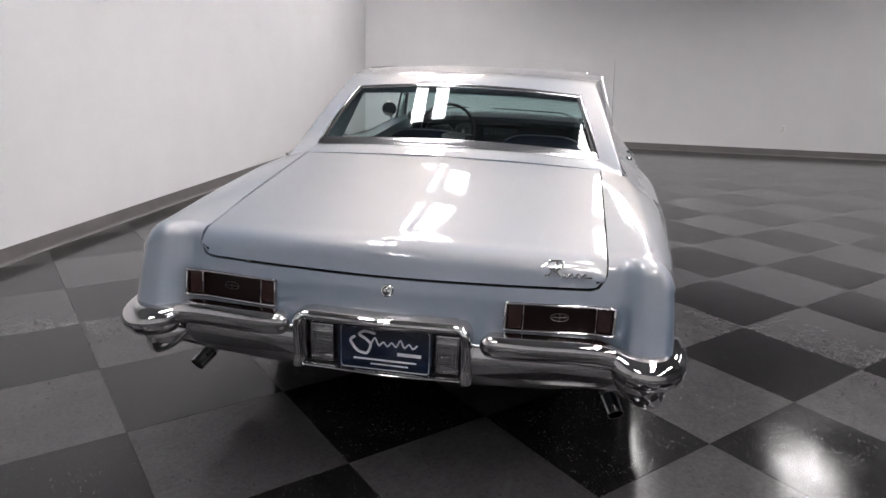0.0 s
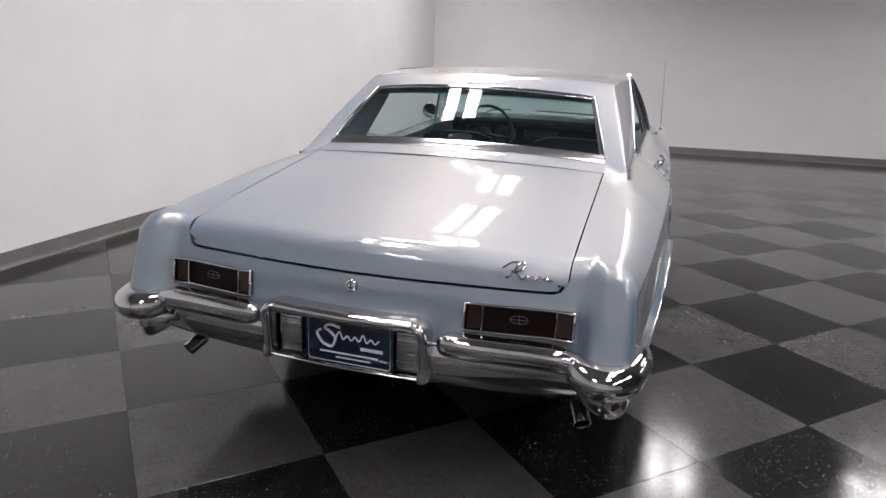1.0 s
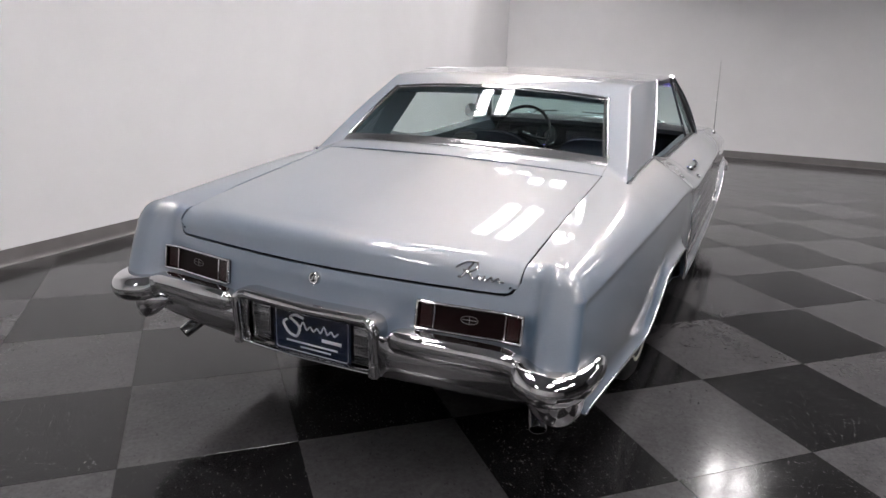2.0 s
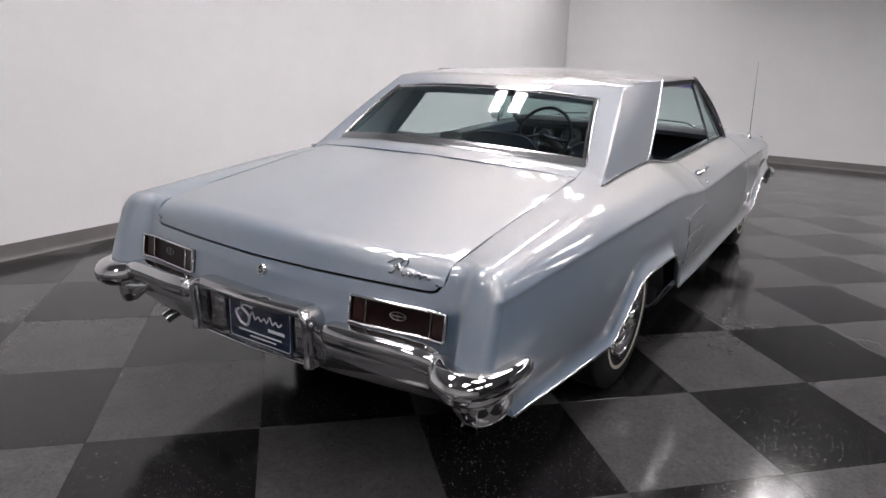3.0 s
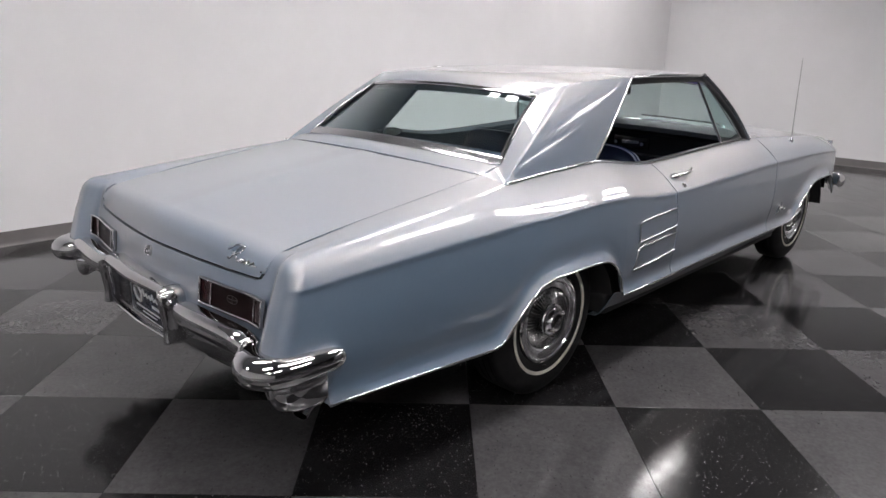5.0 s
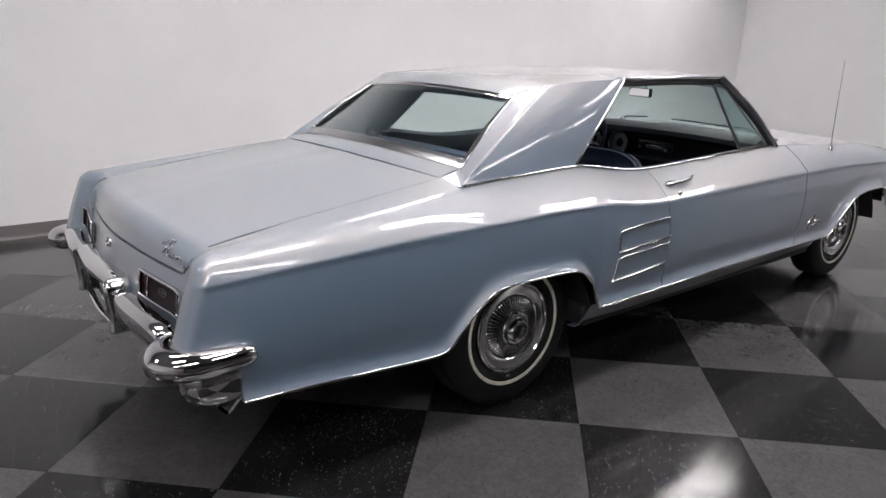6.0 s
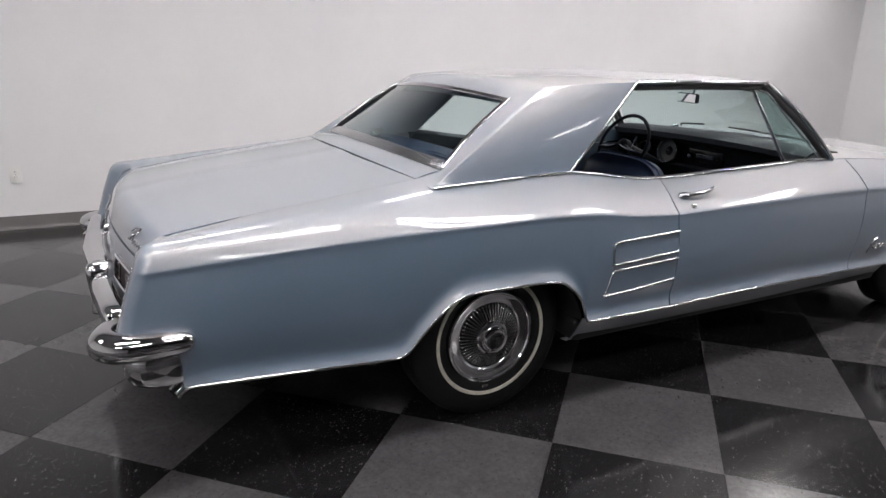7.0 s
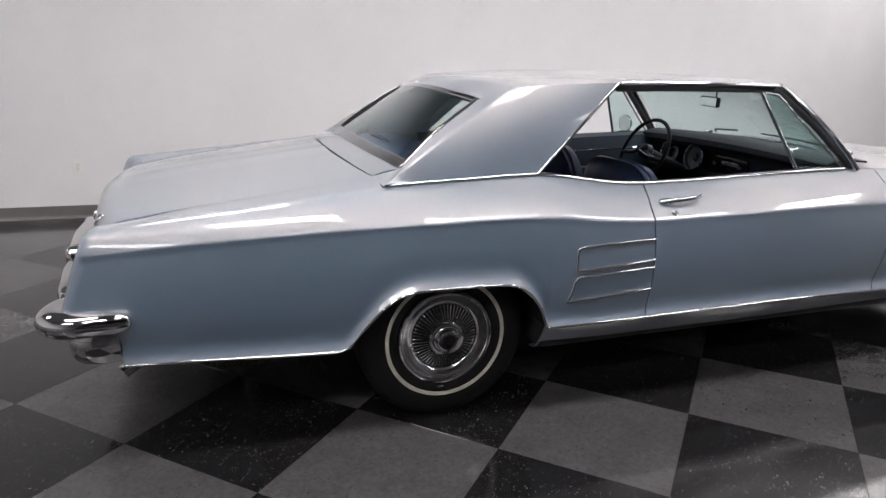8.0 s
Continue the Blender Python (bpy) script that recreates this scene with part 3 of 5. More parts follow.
def rear_panel():
    """The body-coloured panel under the boot lid, holding the lamps."""
    xs = sorted(list(np.linspace(-0.659, 0.659, 61)) + [-0.249, -0.247, 0.247, 0.249])
    p = []
    for x in xs:
        e = abs(x)
        top = 0.7245
        low = 0.5 if e > 0.248 else 0.6
        if e > LID_X - 0.045:
            k = min(1, (e - (LID_X - 0.045)) / 0.045)
            top = 0.7245 + (0.045 - 0.045 * math.sqrt(max(0, 1 - k * k)))
            top = min(top, 0.775)
        row = [(x, float(tail_y(x, top)) + 0.014, top - 0.002)]
        row += [(x, float(tail_y(x, z)), z) for z in np.linspace(top, low, 12)]
        row += [(x, float(tail_y(x, low)) + 0.03, low - 0.006)]
        p.append(row)
    ob = grid("rear_panel", p, PAINT, car, "light metallic blue panel below the boot lid", angle=50)
    return shell(ob, 0.004)


rear_panel()


# greenhouse: key corners on the car's right side
W_LOW, W_TOP = (0.648, -0.135, 0.968), (0.552, 0.222, 1.226)
PILLAR, ROOF_C = (0.752, -0.226, 0.921), (0.621, 0.337, 1.277)
SIDE_T, SIDE_B = (0.668, 0.785, 1.303), (0.75, 0.4, 0.947)
LID_CORNER = (0.655, -0.246, 0.944)


def arc(a, b, lift, n):
    """A line from a to b, bowed by a vector."""
    p = blend(a, b, n)
    w = np.sin(np.linspace(0, np.pi, n))[:, None]
    return p + w * np.array(lift, float)


def mirrored(p):
    return tuple(np.array(p) * np.array([-1, 1, 1]))


def roof_edge(n):
    """The roof's side edge above the broad pillar."""
    y = np.linspace(ROOF_C[1], SIDE_T[1], n)
    e = curve(EDGE, y)
    return np.stack([e[:, 0], y, e[:, 1]], -1)


EDGE = [(0.337, 0.621, 1.277, 0.027), (0.55, 0.65, 1.293, 0.028), (0.785, 0.668, 1.303, 0.03), (1.2, 0.657, 1.308, 0.031), (1.685, 0.614, 1.303, 0.024)]


def roll_over(sail, side):
    """Round the edge between the strip beside the rear window and the broad pillar."""
    n = sail.shape[0]
    for j in range(n):
        w = float(step(j / (n - 1), 0, 0.3)) * (1 - float(step(j / (n - 1), 0.75, 1.0)))
        if w < 0.01:
            continue
        line = np.concatenate([sail[:, j], side[1:, j]])
        d = np.r_[0, np.cumsum(np.linalg.norm(np.diff(line, axis=0), axis=1))]
        corner = d[n - 1]
        a, b = corner * (1 - 0.14 * w), corner + 0.02 * w
        at = lambda q: np.array([np.interp(q, d, line[:, k]) for k in range(3)])
        new_d = np.r_[np.linspace(0, a, n - 5), np.linspace(a, b, 11)[1:-1], np.linspace(b, d[-1], n - 5)]
        p0, p1, p2 = at(a), line[n - 1], at(b)
        out = []
        for q in new_d:
            if a < q < b:
                h = (q - a) / (b - a)
                out.append((1 - h) ** 2 * p0 + 2 * h * (1 - h) * p1 + h * h * p2)
            else:
                out.append(at(q))
        out = np.array(out)
        sail[:, j], side[:, j] = out[:n], out[n - 1:]
    return sail, side


N1 = 21
roof_bits = []
for s in (False, True):
    sail = coons(blend(W_LOW, PILLAR, N1), blend(W_TOP, ROOF_C, N1), arc(W_LOW, W_TOP, (0, -0.012, 0.008), N1), arc(PILLAR, ROOF_C, (0.006, -0.008, 0.006), N1))
    side = coons(arc(PILLAR, SIDE_B, (0, 0, 0.004), N1), roof_edge(N1), arc(PILLAR, ROOF_C, (0.006, -0.008, 0.006), N1), arc(SIDE_B, SIDE_T, (0.006, 0, 0.004), N1))
    u, v = np.meshgrid(np.linspace(0, 1, N1), np.linspace(0, 1, N1), indexing="ij")
    side[..., 0] += 0.004 * np.sin(np.pi * u) * np.sin(np.pi * v)
    sail, side = roll_over(sail, side)
    corner = coons(blend(LID_CORNER, PILLAR, N1), blend(W_LOW, PILLAR, N1), blend(LID_CORNER, W_LOW, 4), blend(PILLAR, PILLAR, 4))
    for p, flip in ((sail, False), (side, False), (corner, False)):
        roof_bits.append((p * np.array([-1, 1, 1]) if s else p, flip != s))


def bowed(a, lift, n=33):
    """A line across the car from the mirrored corner to the corner."""
    x = np.linspace(-1, 1, n)
    w = (1 - x * x)[:, None]
    return np.stack([x * a[0], np.full(n, a[1]), np.full(n, a[2])], -1) + w * np.array(lift, float)


GAP_LINE = bowed(LID_CORNER, (0, -0.06, 0.027))
GLASS_LOW = bowed(W_LOW, (0, -0.075, 0.03))
GLASS_TOP = bowed(W_TOP, (0, -0.06, 0.03))
roof_bits.append((np.stack([GAP_LINE * (1 - a) + GLASS_LOW * a + np.array([0, 0, 0.006 * math.sin(math.pi * a)]) for a in np.linspace(0, 1, 6)], 1), False))
rows = [np.stack([GLASS_TOP[:, 0], GLASS_TOP[:, 1], GLASS_TOP[:, 2]], -1)]
for y in np.linspace(0.337, 1.7, 22):
    xe, ze, rise = curve(EDGE, y)[0]
    bow = np.array([0, -0.03 * (1 - step(y, 0.3, 0.6)) + 0.09 * step(y, 1.2, 1.7), rise])
    x = np.linspace(-1, 1, 33)
    w = (1 - np.abs(x) ** 2.4)[:, None]
    rows.append(np.stack([x * xe, np.full(33, y), np.full(33, ze)], -1) + w * bow)
mid = rows[0] * 0.45 + rows[1] * 0.55 + (1 - np.linspace(-1, 1, 33) ** 4)[:, None] * np.array([0, -0.008, 0.007])
rows.insert(1, mid)
roof_bits.append((np.stack(rows, 1), False))
bm = bmesh.new()
for p, flip in roof_bits:
    n, m = p.shape[:2]
    vs = [bm.verts.new(q) for q in p.reshape(-1, 3)]
    for q in grid_faces(n, m, 0, flip):
        try:
            bm.faces.new([vs[k] for k in q])
        except ValueError:
            pass
bmesh.ops.remove_doubles(bm, verts=bm.verts, dist=0.0015)
bmesh.ops.dissolve_degenerate(bm, edges=bm.edges, dist=0.0003)
bmesh.ops.recalc_face_normals(bm, faces=bm.faces)
ROOF = part("roof", bm, PAINT, car, "light metallic blue steel roof with broad rear pillars")
sharp(ROOF, 60)
shell(ROOF, 0.006)


def pane(name, low, top, sink, material, thick=0.005):
    n = len(low)
    p = np.stack([low * (1 - a) + top * a + np.array(sink) * 4 * a * (1 - a) for a in np.linspace(0, 1, 12)], 1)
    ob = grid(name, p, material, car)
    shell(ob, thick, 0)
    ob.visible_shadow = False
    return ob


tagged(pane("rear_window", GLASS_LOW + (0, 0.03, 0.012), GLASS_TOP + (0, -0.008, -0.012), (0, -0.002, 0.002), GLASS), "green-tinted curved rear window glass")


# bright surround of the rear window: broad lower band, slim sides and top
def ribbon(name, inner, outer, rise, material, label, crown=0.006):
    """A rounded strip between two lines."""
    p = []
    for a, h in ((0, -0.006), (0, 0.5), (0.12, 0.85), (0.3, 1), (0.7, 1), (0.88, 0.85), (1, 0.5), (1, -0.006)):
        hh = h * crown if h > 0 else h
        p.append(inner * (1 - a) + outer * a + np.array(rise) * hh)
    return grid(name, np.stack(p, 1), material, car, label, angle=60)


NRM = np.array((0, -0.55, 0.83))
ribbon("rear_window_sill_trim", GLASS_LOW + (0, 0.038, 0.028), GLASS_LOW + (0, -0.004, 0.0), NRM, SATIN, "broad bright trim under the rear window")
ribbon("rear_window_top_trim", GLASS_TOP + (0, 0.003, 0.0), GLASS_TOP + (0, -0.016, -0.012), NRM, CHROME, "bright trim over the rear window", 0.005)
for s in (-1, 1):
    line = [np.array(W_LOW) * (s, 1, 1) + (0, 0.004, 0.006), (np.array(W_LOW) * 0.5 + np.array(W_TOP) * 0.5) * (s, 1, 1) + (0, -0.012, 0.01), np.array(W_TOP) * (s, 1, 1) + (0, -0.004, 0)]
    tube("rear_window_side_trim", line, 0.0055, CHROME, car, "bright trim beside the rear window", sides=8)
    tube("rear_window_rubber", [np.array(q) - np.array((s * 0.014, 0.002, 0.002)) for q in line], 0.006, WEATHER, car, sides=6)


# ---------- side mouldings, handles, window frames ----------
def side_x(y, z):
    """How far out the body side stands at a place."""
    sec = soften(section(float(y), False))
    return float(np.interp(z, sec[:, 1], sec[:, 0]))


def on_side(points, sign, proud=0.004):
    return [(sign * (side_x(y, z) + proud), y, z) for y, z in points]


for s in (1, -1):
    # bright outlines of the two dummy vents behind the door
    tube("vent_trim", on_side([(0.845, 0.712), (0.7, 0.706), (0.518, 0.697), (0.496, 0.69), (0.491, 0.668), (0.491, 0.608)], s), 0.0037, CHROME, car, "slim bright vent outline", sides=8, smooth_path=3)
    tube("vent_trim", on_side([(0.484, 0.604), (0.6, 0.61), (0.845, 0.626)], s), 0.0043, CHROME, car, "slim bright vent outline", sides=8)
    tube("vent_trim", on_side([(0.845, 0.596), (0.65, 0.588), (0.505, 0.579), (0.489, 0.57), (0.474, 0.516), (0.461, 0.481)], s), 0.0037, CHROME, car, "slim bright vent outline", sides=8, smooth_path=3)
    tube("vent_trim", on_side([(0.457, 0.477), (0.6, 0.486), (0.835, 0.506)], s), 0.0043, CHROME, car, "slim bright vent outline", sides=8)
    # belt moulding from the pillar's foot to the windscreen
    ys = stations(-0.226, 0.895, 26, ((0.6, 0.2, 9),))
    belt = curve(TOP, ys)
    tube("belt_moulding", [(s * (x + 0.004), y, z + 0.004) for y, (x, z) in zip(ys, belt)], 0.0072, CHROME, car, "bright belt moulding", sides=8, smooth_path=1)
    ys = np.linspace(0.902, 2.1, 24)
    belt = curve(TOP, ys)
    door = DOORS[0 if s > 0 else 1]
    tube("belt_moulding", [(s * (x + 0.004), y, z + 0.004) for y, (x, z) in zip(ys, belt)], 0.0072, CHROME, door, "bright belt moulding", sides=8, smooth_path=1)
    ys = np.linspace(0.41, 2.08, 30)
    belt = curve(TOP, ys)
    tube("window_seal", [(s * (x - 0.012), y, z + 0.003) for y, (x, z) in zip(ys, belt)], 0.009, WEATHER, car, "black rubber window seal", sides=8, smooth_path=1)
    # rear edge of the side window, drip rail, windscreen pillar
    low, top = np.array(SIDE_B) * (s, 1, 1), np.array(SIDE_T) * (s, 1, 1)
    tube("window_edge_trim", arc(low + (0, 0.004, 0.004), top + (0, 0.004, -0.002), (s * 0.006, 0, 0.004), 9), 0.0065, CHROME, car, "bright trim on the pillar edge", sides=8, smooth_path=1)
    rail = [(s * (x + 0.004), y, z - 0.002) for y, (x, z, r) in ((y, curve(EDGE, y)[0]) for y in np.linspace(0.79, 1.69, 14))]
    tube("drip_rail", rail, 0.009, CHROME, car, "bright drip rail", sides=8, smooth_path=1)
    tube("roof_seal", [(x - s * 0.012, y, z - 0.021) for x, y, z in rail], 0.013, WEATHER, car, "black rubber roof seal", sides=8, smooth_path=1)
    a, b = np.array((s * 0.617, 1.69, 1.302)), np.array((s * 0.772, 2.09, 0.928))
    tube("windscreen_pillar", arc(a, b, (s * 0.012, 0.012, 0.012), 9), 0.018, CHROME, car, "slim bright windscreen pillar", sides=10, smooth_path=1)
    tube("pillar_trim", arc(a + (s * 0.016, -0.006, 0.002), b + (s * 0.012, -0.014, 0.004), (s * 0.012, 0.012, 0.012), 9), 0.009, CHROME, car, "bright windscreen pillar trim", sides=8, smooth_path=1)
    tube("pillar_seal", arc(a + (s * 0.002, -0.026, -0.012), b + (-s * 0.006, -0.03, 0.004), (s * 0.012, 0.006, 0.008), 9), 0.015, WEATHER, car, sides=8, smooth_path=1)
    # fixed vent window: post, rim and tinted pane
    p_top, p_low = np.array((s * 0.642, 1.575, 1.272)), np.array((s * 0.752, 1.742, 0.93))
    tube("vent_window_post", [p_top, p_low], 0.0085, CHROME, door, "bright vent window post", sides=8, smooth_path=1)
    q_top, q_low = np.array((s * 0.646, 1.67, 1.262)), np.array((s * 0.76, 2.01, 0.937))
    tube("vent_window_rim", [p_top + (0, 0.02, 0), q_top, q_low, p_low + (0, 0.012, 0.01)], 0.0055, CHROME, door, "bright vent window rim", sides=8, smooth_path=1)
    pane_p = np.stack([blend(p_top, p_low, 6), blend(q_top, q_low, 6)], 0)
    g = grid("vent_window", pane_p, GLASS, door, "green-tinted vent window glass")
    shell(g, 0.004, 0)
    g.visible_shadow = False
    # pull handle with its push button and the key lock
    base = on_side([(0.935, 0.842)], s, 0.012)[0]
    bm = bmesh.new()
    bmesh.ops.create_uvsphere(bm, u_segments=16, v_segments=10, radius=1.0, matrix=Matrix.Translation(base) @ Matrix.Diagonal((0.02, 0.04, 0.016, 1)))
    handle = part("door_handle", bm, CHROME, door, "chrome pull handle")
    tube("grip", [(base[0] + s * 0.008, 0.93, 0.846), (base[0] + s * 0.022, 0.99, 0.852), (base[0] + s * 0.02, 1.05, 0.858), (base[0] + s * 0.002, 1.1, 0.863)], 0.0095, CHROME, handle, "chrome grip", sides=10, flat=0.8)
    k = on_side([(0.945, 0.802)], s, 0.001)[0]
    lathe("key_lock", [(0.0005, 0.009), (0.006, 0.009), (0.011, 0.007), (0.0135, 0.0)], pose(*k, 0, 90 * s - s * 38, 0), CHROME, door, "round chrome lock", count=20)
    # squiggle badge on the front fender
    sq = [(2.262, 0.455), (2.3, 0.52), (2.335, 0.535), (2.33, 0.505), (2.29, 0.493), (2.34, 0.47), (2.365, 0.495), (2.38, 0.475), (2.4, 0.495), (2.42, 0.48)]
    tube("script_badge", on_side(sq, s, 0.003), 0.0035, CHROME, car, "chrome script badge", sides=6, smooth_path=5)

# ---------- glass in front, bonnet, nose ----------
SCREEN_LOW = bowed((0.752, 2.1, 0.935), (0, 0.3, 0.028))
SCREEN_TOP = bowed((0.612, 1.705, 1.296), (0, 0.1, 0.026))
tagged(pane("windscreen", SCREEN_LOW, SCREEN_LOW * 0.16 + SCREEN_TOP * 0.84, (0, 0.02, 0.012), GLASS), "green-tinted curved windscreen")
tagged(pane("tint_band", SCREEN_LOW * 0.155 + SCREEN_TOP * 0.845 + (0, 0.005, 0.004), SCREEN_TOP, (0, 0.004, 0.003), BAND), "blue shade band of the windscreen")
rows = []
for a in np.linspace(0, 1, 24):
    y = 2.1 + a * (3.83 - 2.1)
    xt, zt = curve(TOP, y)[0]
    x = np.linspace(-1, 1, 33)
    bow = 0.3 * (1 - a) ** 1.5
    rows.append(np.stack([x * (xt - 0.003), y + bow * (1 - x * x), zt + 0.002 + (0.03 + 0.012 * math.sin(math.pi * a)) * (1 - a ** 6) * (1 - x * x)], -1))
bonnet = grid("bonnet", np.stack(rows, 1), PAINT, car, "light metallic blue bonnet", flip=False)
shell(bonnet, 0.004)
for s in (1, -1):
    tube("wiper", [(s * 0.5, 2.37, 0.965), (s * 0.46, 2.33, 0.985), (s * 0.1 - 0.2, 2.36, 0.996)], 0.006, WEATHER, car, "black wiper at the foot of the windscreen", sides=6)
    bm = bmesh.new()
    bmesh.ops.create_uvsphere(bm, u_segments=12, v_segments=8, radius=1.0, matrix=Matrix.Translation((s * 0.52, 2.33, 0.962)) @ Matrix.Diagonal((0.022, 0.03, 0.016, 1)))
    part("wiper_pivot", bm, CHROME, car, "chrome wiper pivot")
nose = np.stack([np.stack([np.linspace(-0.8, 0.8, 25), 3.86 - 0.05 * np.linspace(-1, 1, 25) ** 4, np.full(25, z)], -1) for z in (0.8, 0.72, 0.6, 0.48, 0.42)], 1)
shell(grid("nose_panel", nose, SATIN, car, "bright front panel", flip=True), 0.01)


def sweep(name, stations_, material, label, sides=18, parent=car, smooth_path=5, mirror=False, power=2.0):
    """A bumper bar: rows of x, y, z, half height, half depth and (if it changes) squareness along its line."""
    tab = np.array(stations_, float)
    if tab.shape[1] == 5:
        tab = np.column_stack([tab, np.full(len(tab), power)])
    t = np.arange(len(tab), dtype=float)
    tab = curve(np.column_stack([t, tab]), np.linspace(0, len(tab) - 1, (len(tab) - 1) * smooth_path + 1))
    pts, hh, dd, sq = tab[:, :3], tab[:, 3], tab[:, 4], 2 / tab[:, 5:6]
    tan = np.gradient(pts, axis=0)
    tan[:, 2] *= 0.3
    tan /= np.linalg.norm(tan, axis=1)[:, None]
    out = np.cross(tan, (0, 0, 1))
    out /= np.linalg.norm(out, axis=1)[:, None]
    a = np.linspace(0, 2 * np.pi, sides, endpoint=False)
    c, s_ = np.cos(a), np.sin(a)
    c, s_ = np.sign(c) * np.abs(c)[None] ** sq, np.sign(s_) * np.abs(s_)[None] ** sq
    p = pts[:, None] + out[:, None] * (dd[:, None] * c)[..., None] + np.array((0, 0, 1.0)) * (hh[:, None] * s_)[..., None]
    if mirror:
        p = p * np.array([-1, 1, 1])
    n = len(pts)
    f = grid_faces(n, sides, 0, not mirror, False, True)
    f += [tuple(range(sides)), tuple(range((n - 1) * sides, n * sides))[::-1]]
    return sharp(link_mesh(name, p.reshape(-1, 3), f, material, parent, label), 45)


FRONT = [(0.0, 3.93, 0.5, 0.06, 0.03), (0.4, 3.92, 0.5, 0.06, 0.03), (0.75, 3.88, 0.5, 0.055, 0.03), (0.92, 3.78, 0.5, 0.045, 0.025), (0.95, 3.6, 0.5, 0.03, 0.012)]
for m in (False, True):
    sweep("front_bumper", FRONT, CHROME, "chrome front bumper wrapping round the corner", mirror=not m)

# ---------- rear bumper ----------
BAR = [(0.308, -1.31, 0.566, 0.008, 0.008, 2), (0.313, -1.314, 0.566, 0.026, 0.024, 2.3), (0.332, -1.317, 0.566, 0.035, 0.036, 3), (0.42, -1.315, 0.567, 0.037, 0.041, 2.9), (0.56, -1.303, 0.567, 0.037, 0.041, 2.9), (0.64, -1.296, 0.565, 0.037, 0.041, 2.9), (0.68, -1.29, 0.558, 0.036, 0.038, 2.8),
       (0.7, -1.287, 0.546, 0.038, 0.037, 3), (0.716, -1.296, 0.536, 0.043, 0.044, 2.5), (0.75, -1.318, 0.531, 0.047, 0.053, 2.2), (0.79, -1.326, 0.529, 0.049, 0.057, 2.1), (0.832, -1.305, 0.53, 0.047, 0.053, 2.1), (0.864, -1.245, 0.533, 0.042, 0.044, 2.1), (0.88, -1.18, 0.537, 0.038, 0.035, 2.1), (0.888, -1.125, 0.539, 0.033, 0.026, 2.1), (0.891, -1.1, 0.54, 0.023, 0.016, 2), (0.891, -1.09, 0.54, 0.006, 0.004, 2)]
LOBE = [(0.7, -1.235, 0.47, 0.008, 0.008), (0.722, -1.245, 0.462, 0.03, 0.018), (0.76, -1.258, 0.452, 0.05, 0.026), (0.796, -1.262, 0.446, 0.058, 0.03), (0.824, -1.245, 0.444, 0.06, 0.028), (0.843, -1.207, 0.444, 0.059, 0.022), (0.852, -1.165, 0.445, 0.057, 0.015), (0.854, -1.135, 0.446, 0.054, 0.01)]
for m in (False, True):
    sweep("rear_bumper", BAR, CHROME, "chrome rear bumper bar sweeping round the corner", mirror=m, sides=36, power=2.3)
    sweep("bumper_corner", LOBE, CHROME, "chrome lower corner of the rear bumper", mirror=m, sides=28, smooth_path=8, power=2.2)
for s in (1, -1):
    pan = []
    for x in np.linspace(0.255, 0.79, 24):
        y = float(tail_y(min(x, 0.64), 0.54)) + 0.03 * float(step(x, 0.62, 0.79))
        pan.append([(s * x, y + dy, z) for dy, z in ((-0.01, 0.548), (-0.02, 0.525), (-0.025, 0.495), (-0.023, 0.462), (-0.014, 0.432), (0.002, 0.41), (0.028, 0.396), (0.075, 0.39))])
    shell(grid("bumper_pan", pan, PAN, car, "dull chrome pan below the rear bumper", flip=s < 0, angle=70), 0.004)


def across(half, y_end, y_mid, z, n=9):
    x = np.linspace(-half, half, n)
    return np.stack([x, y_mid + (y_end - y_mid) * (np.abs(x) / half) ** 1.2, np.full(n, z)], -1)


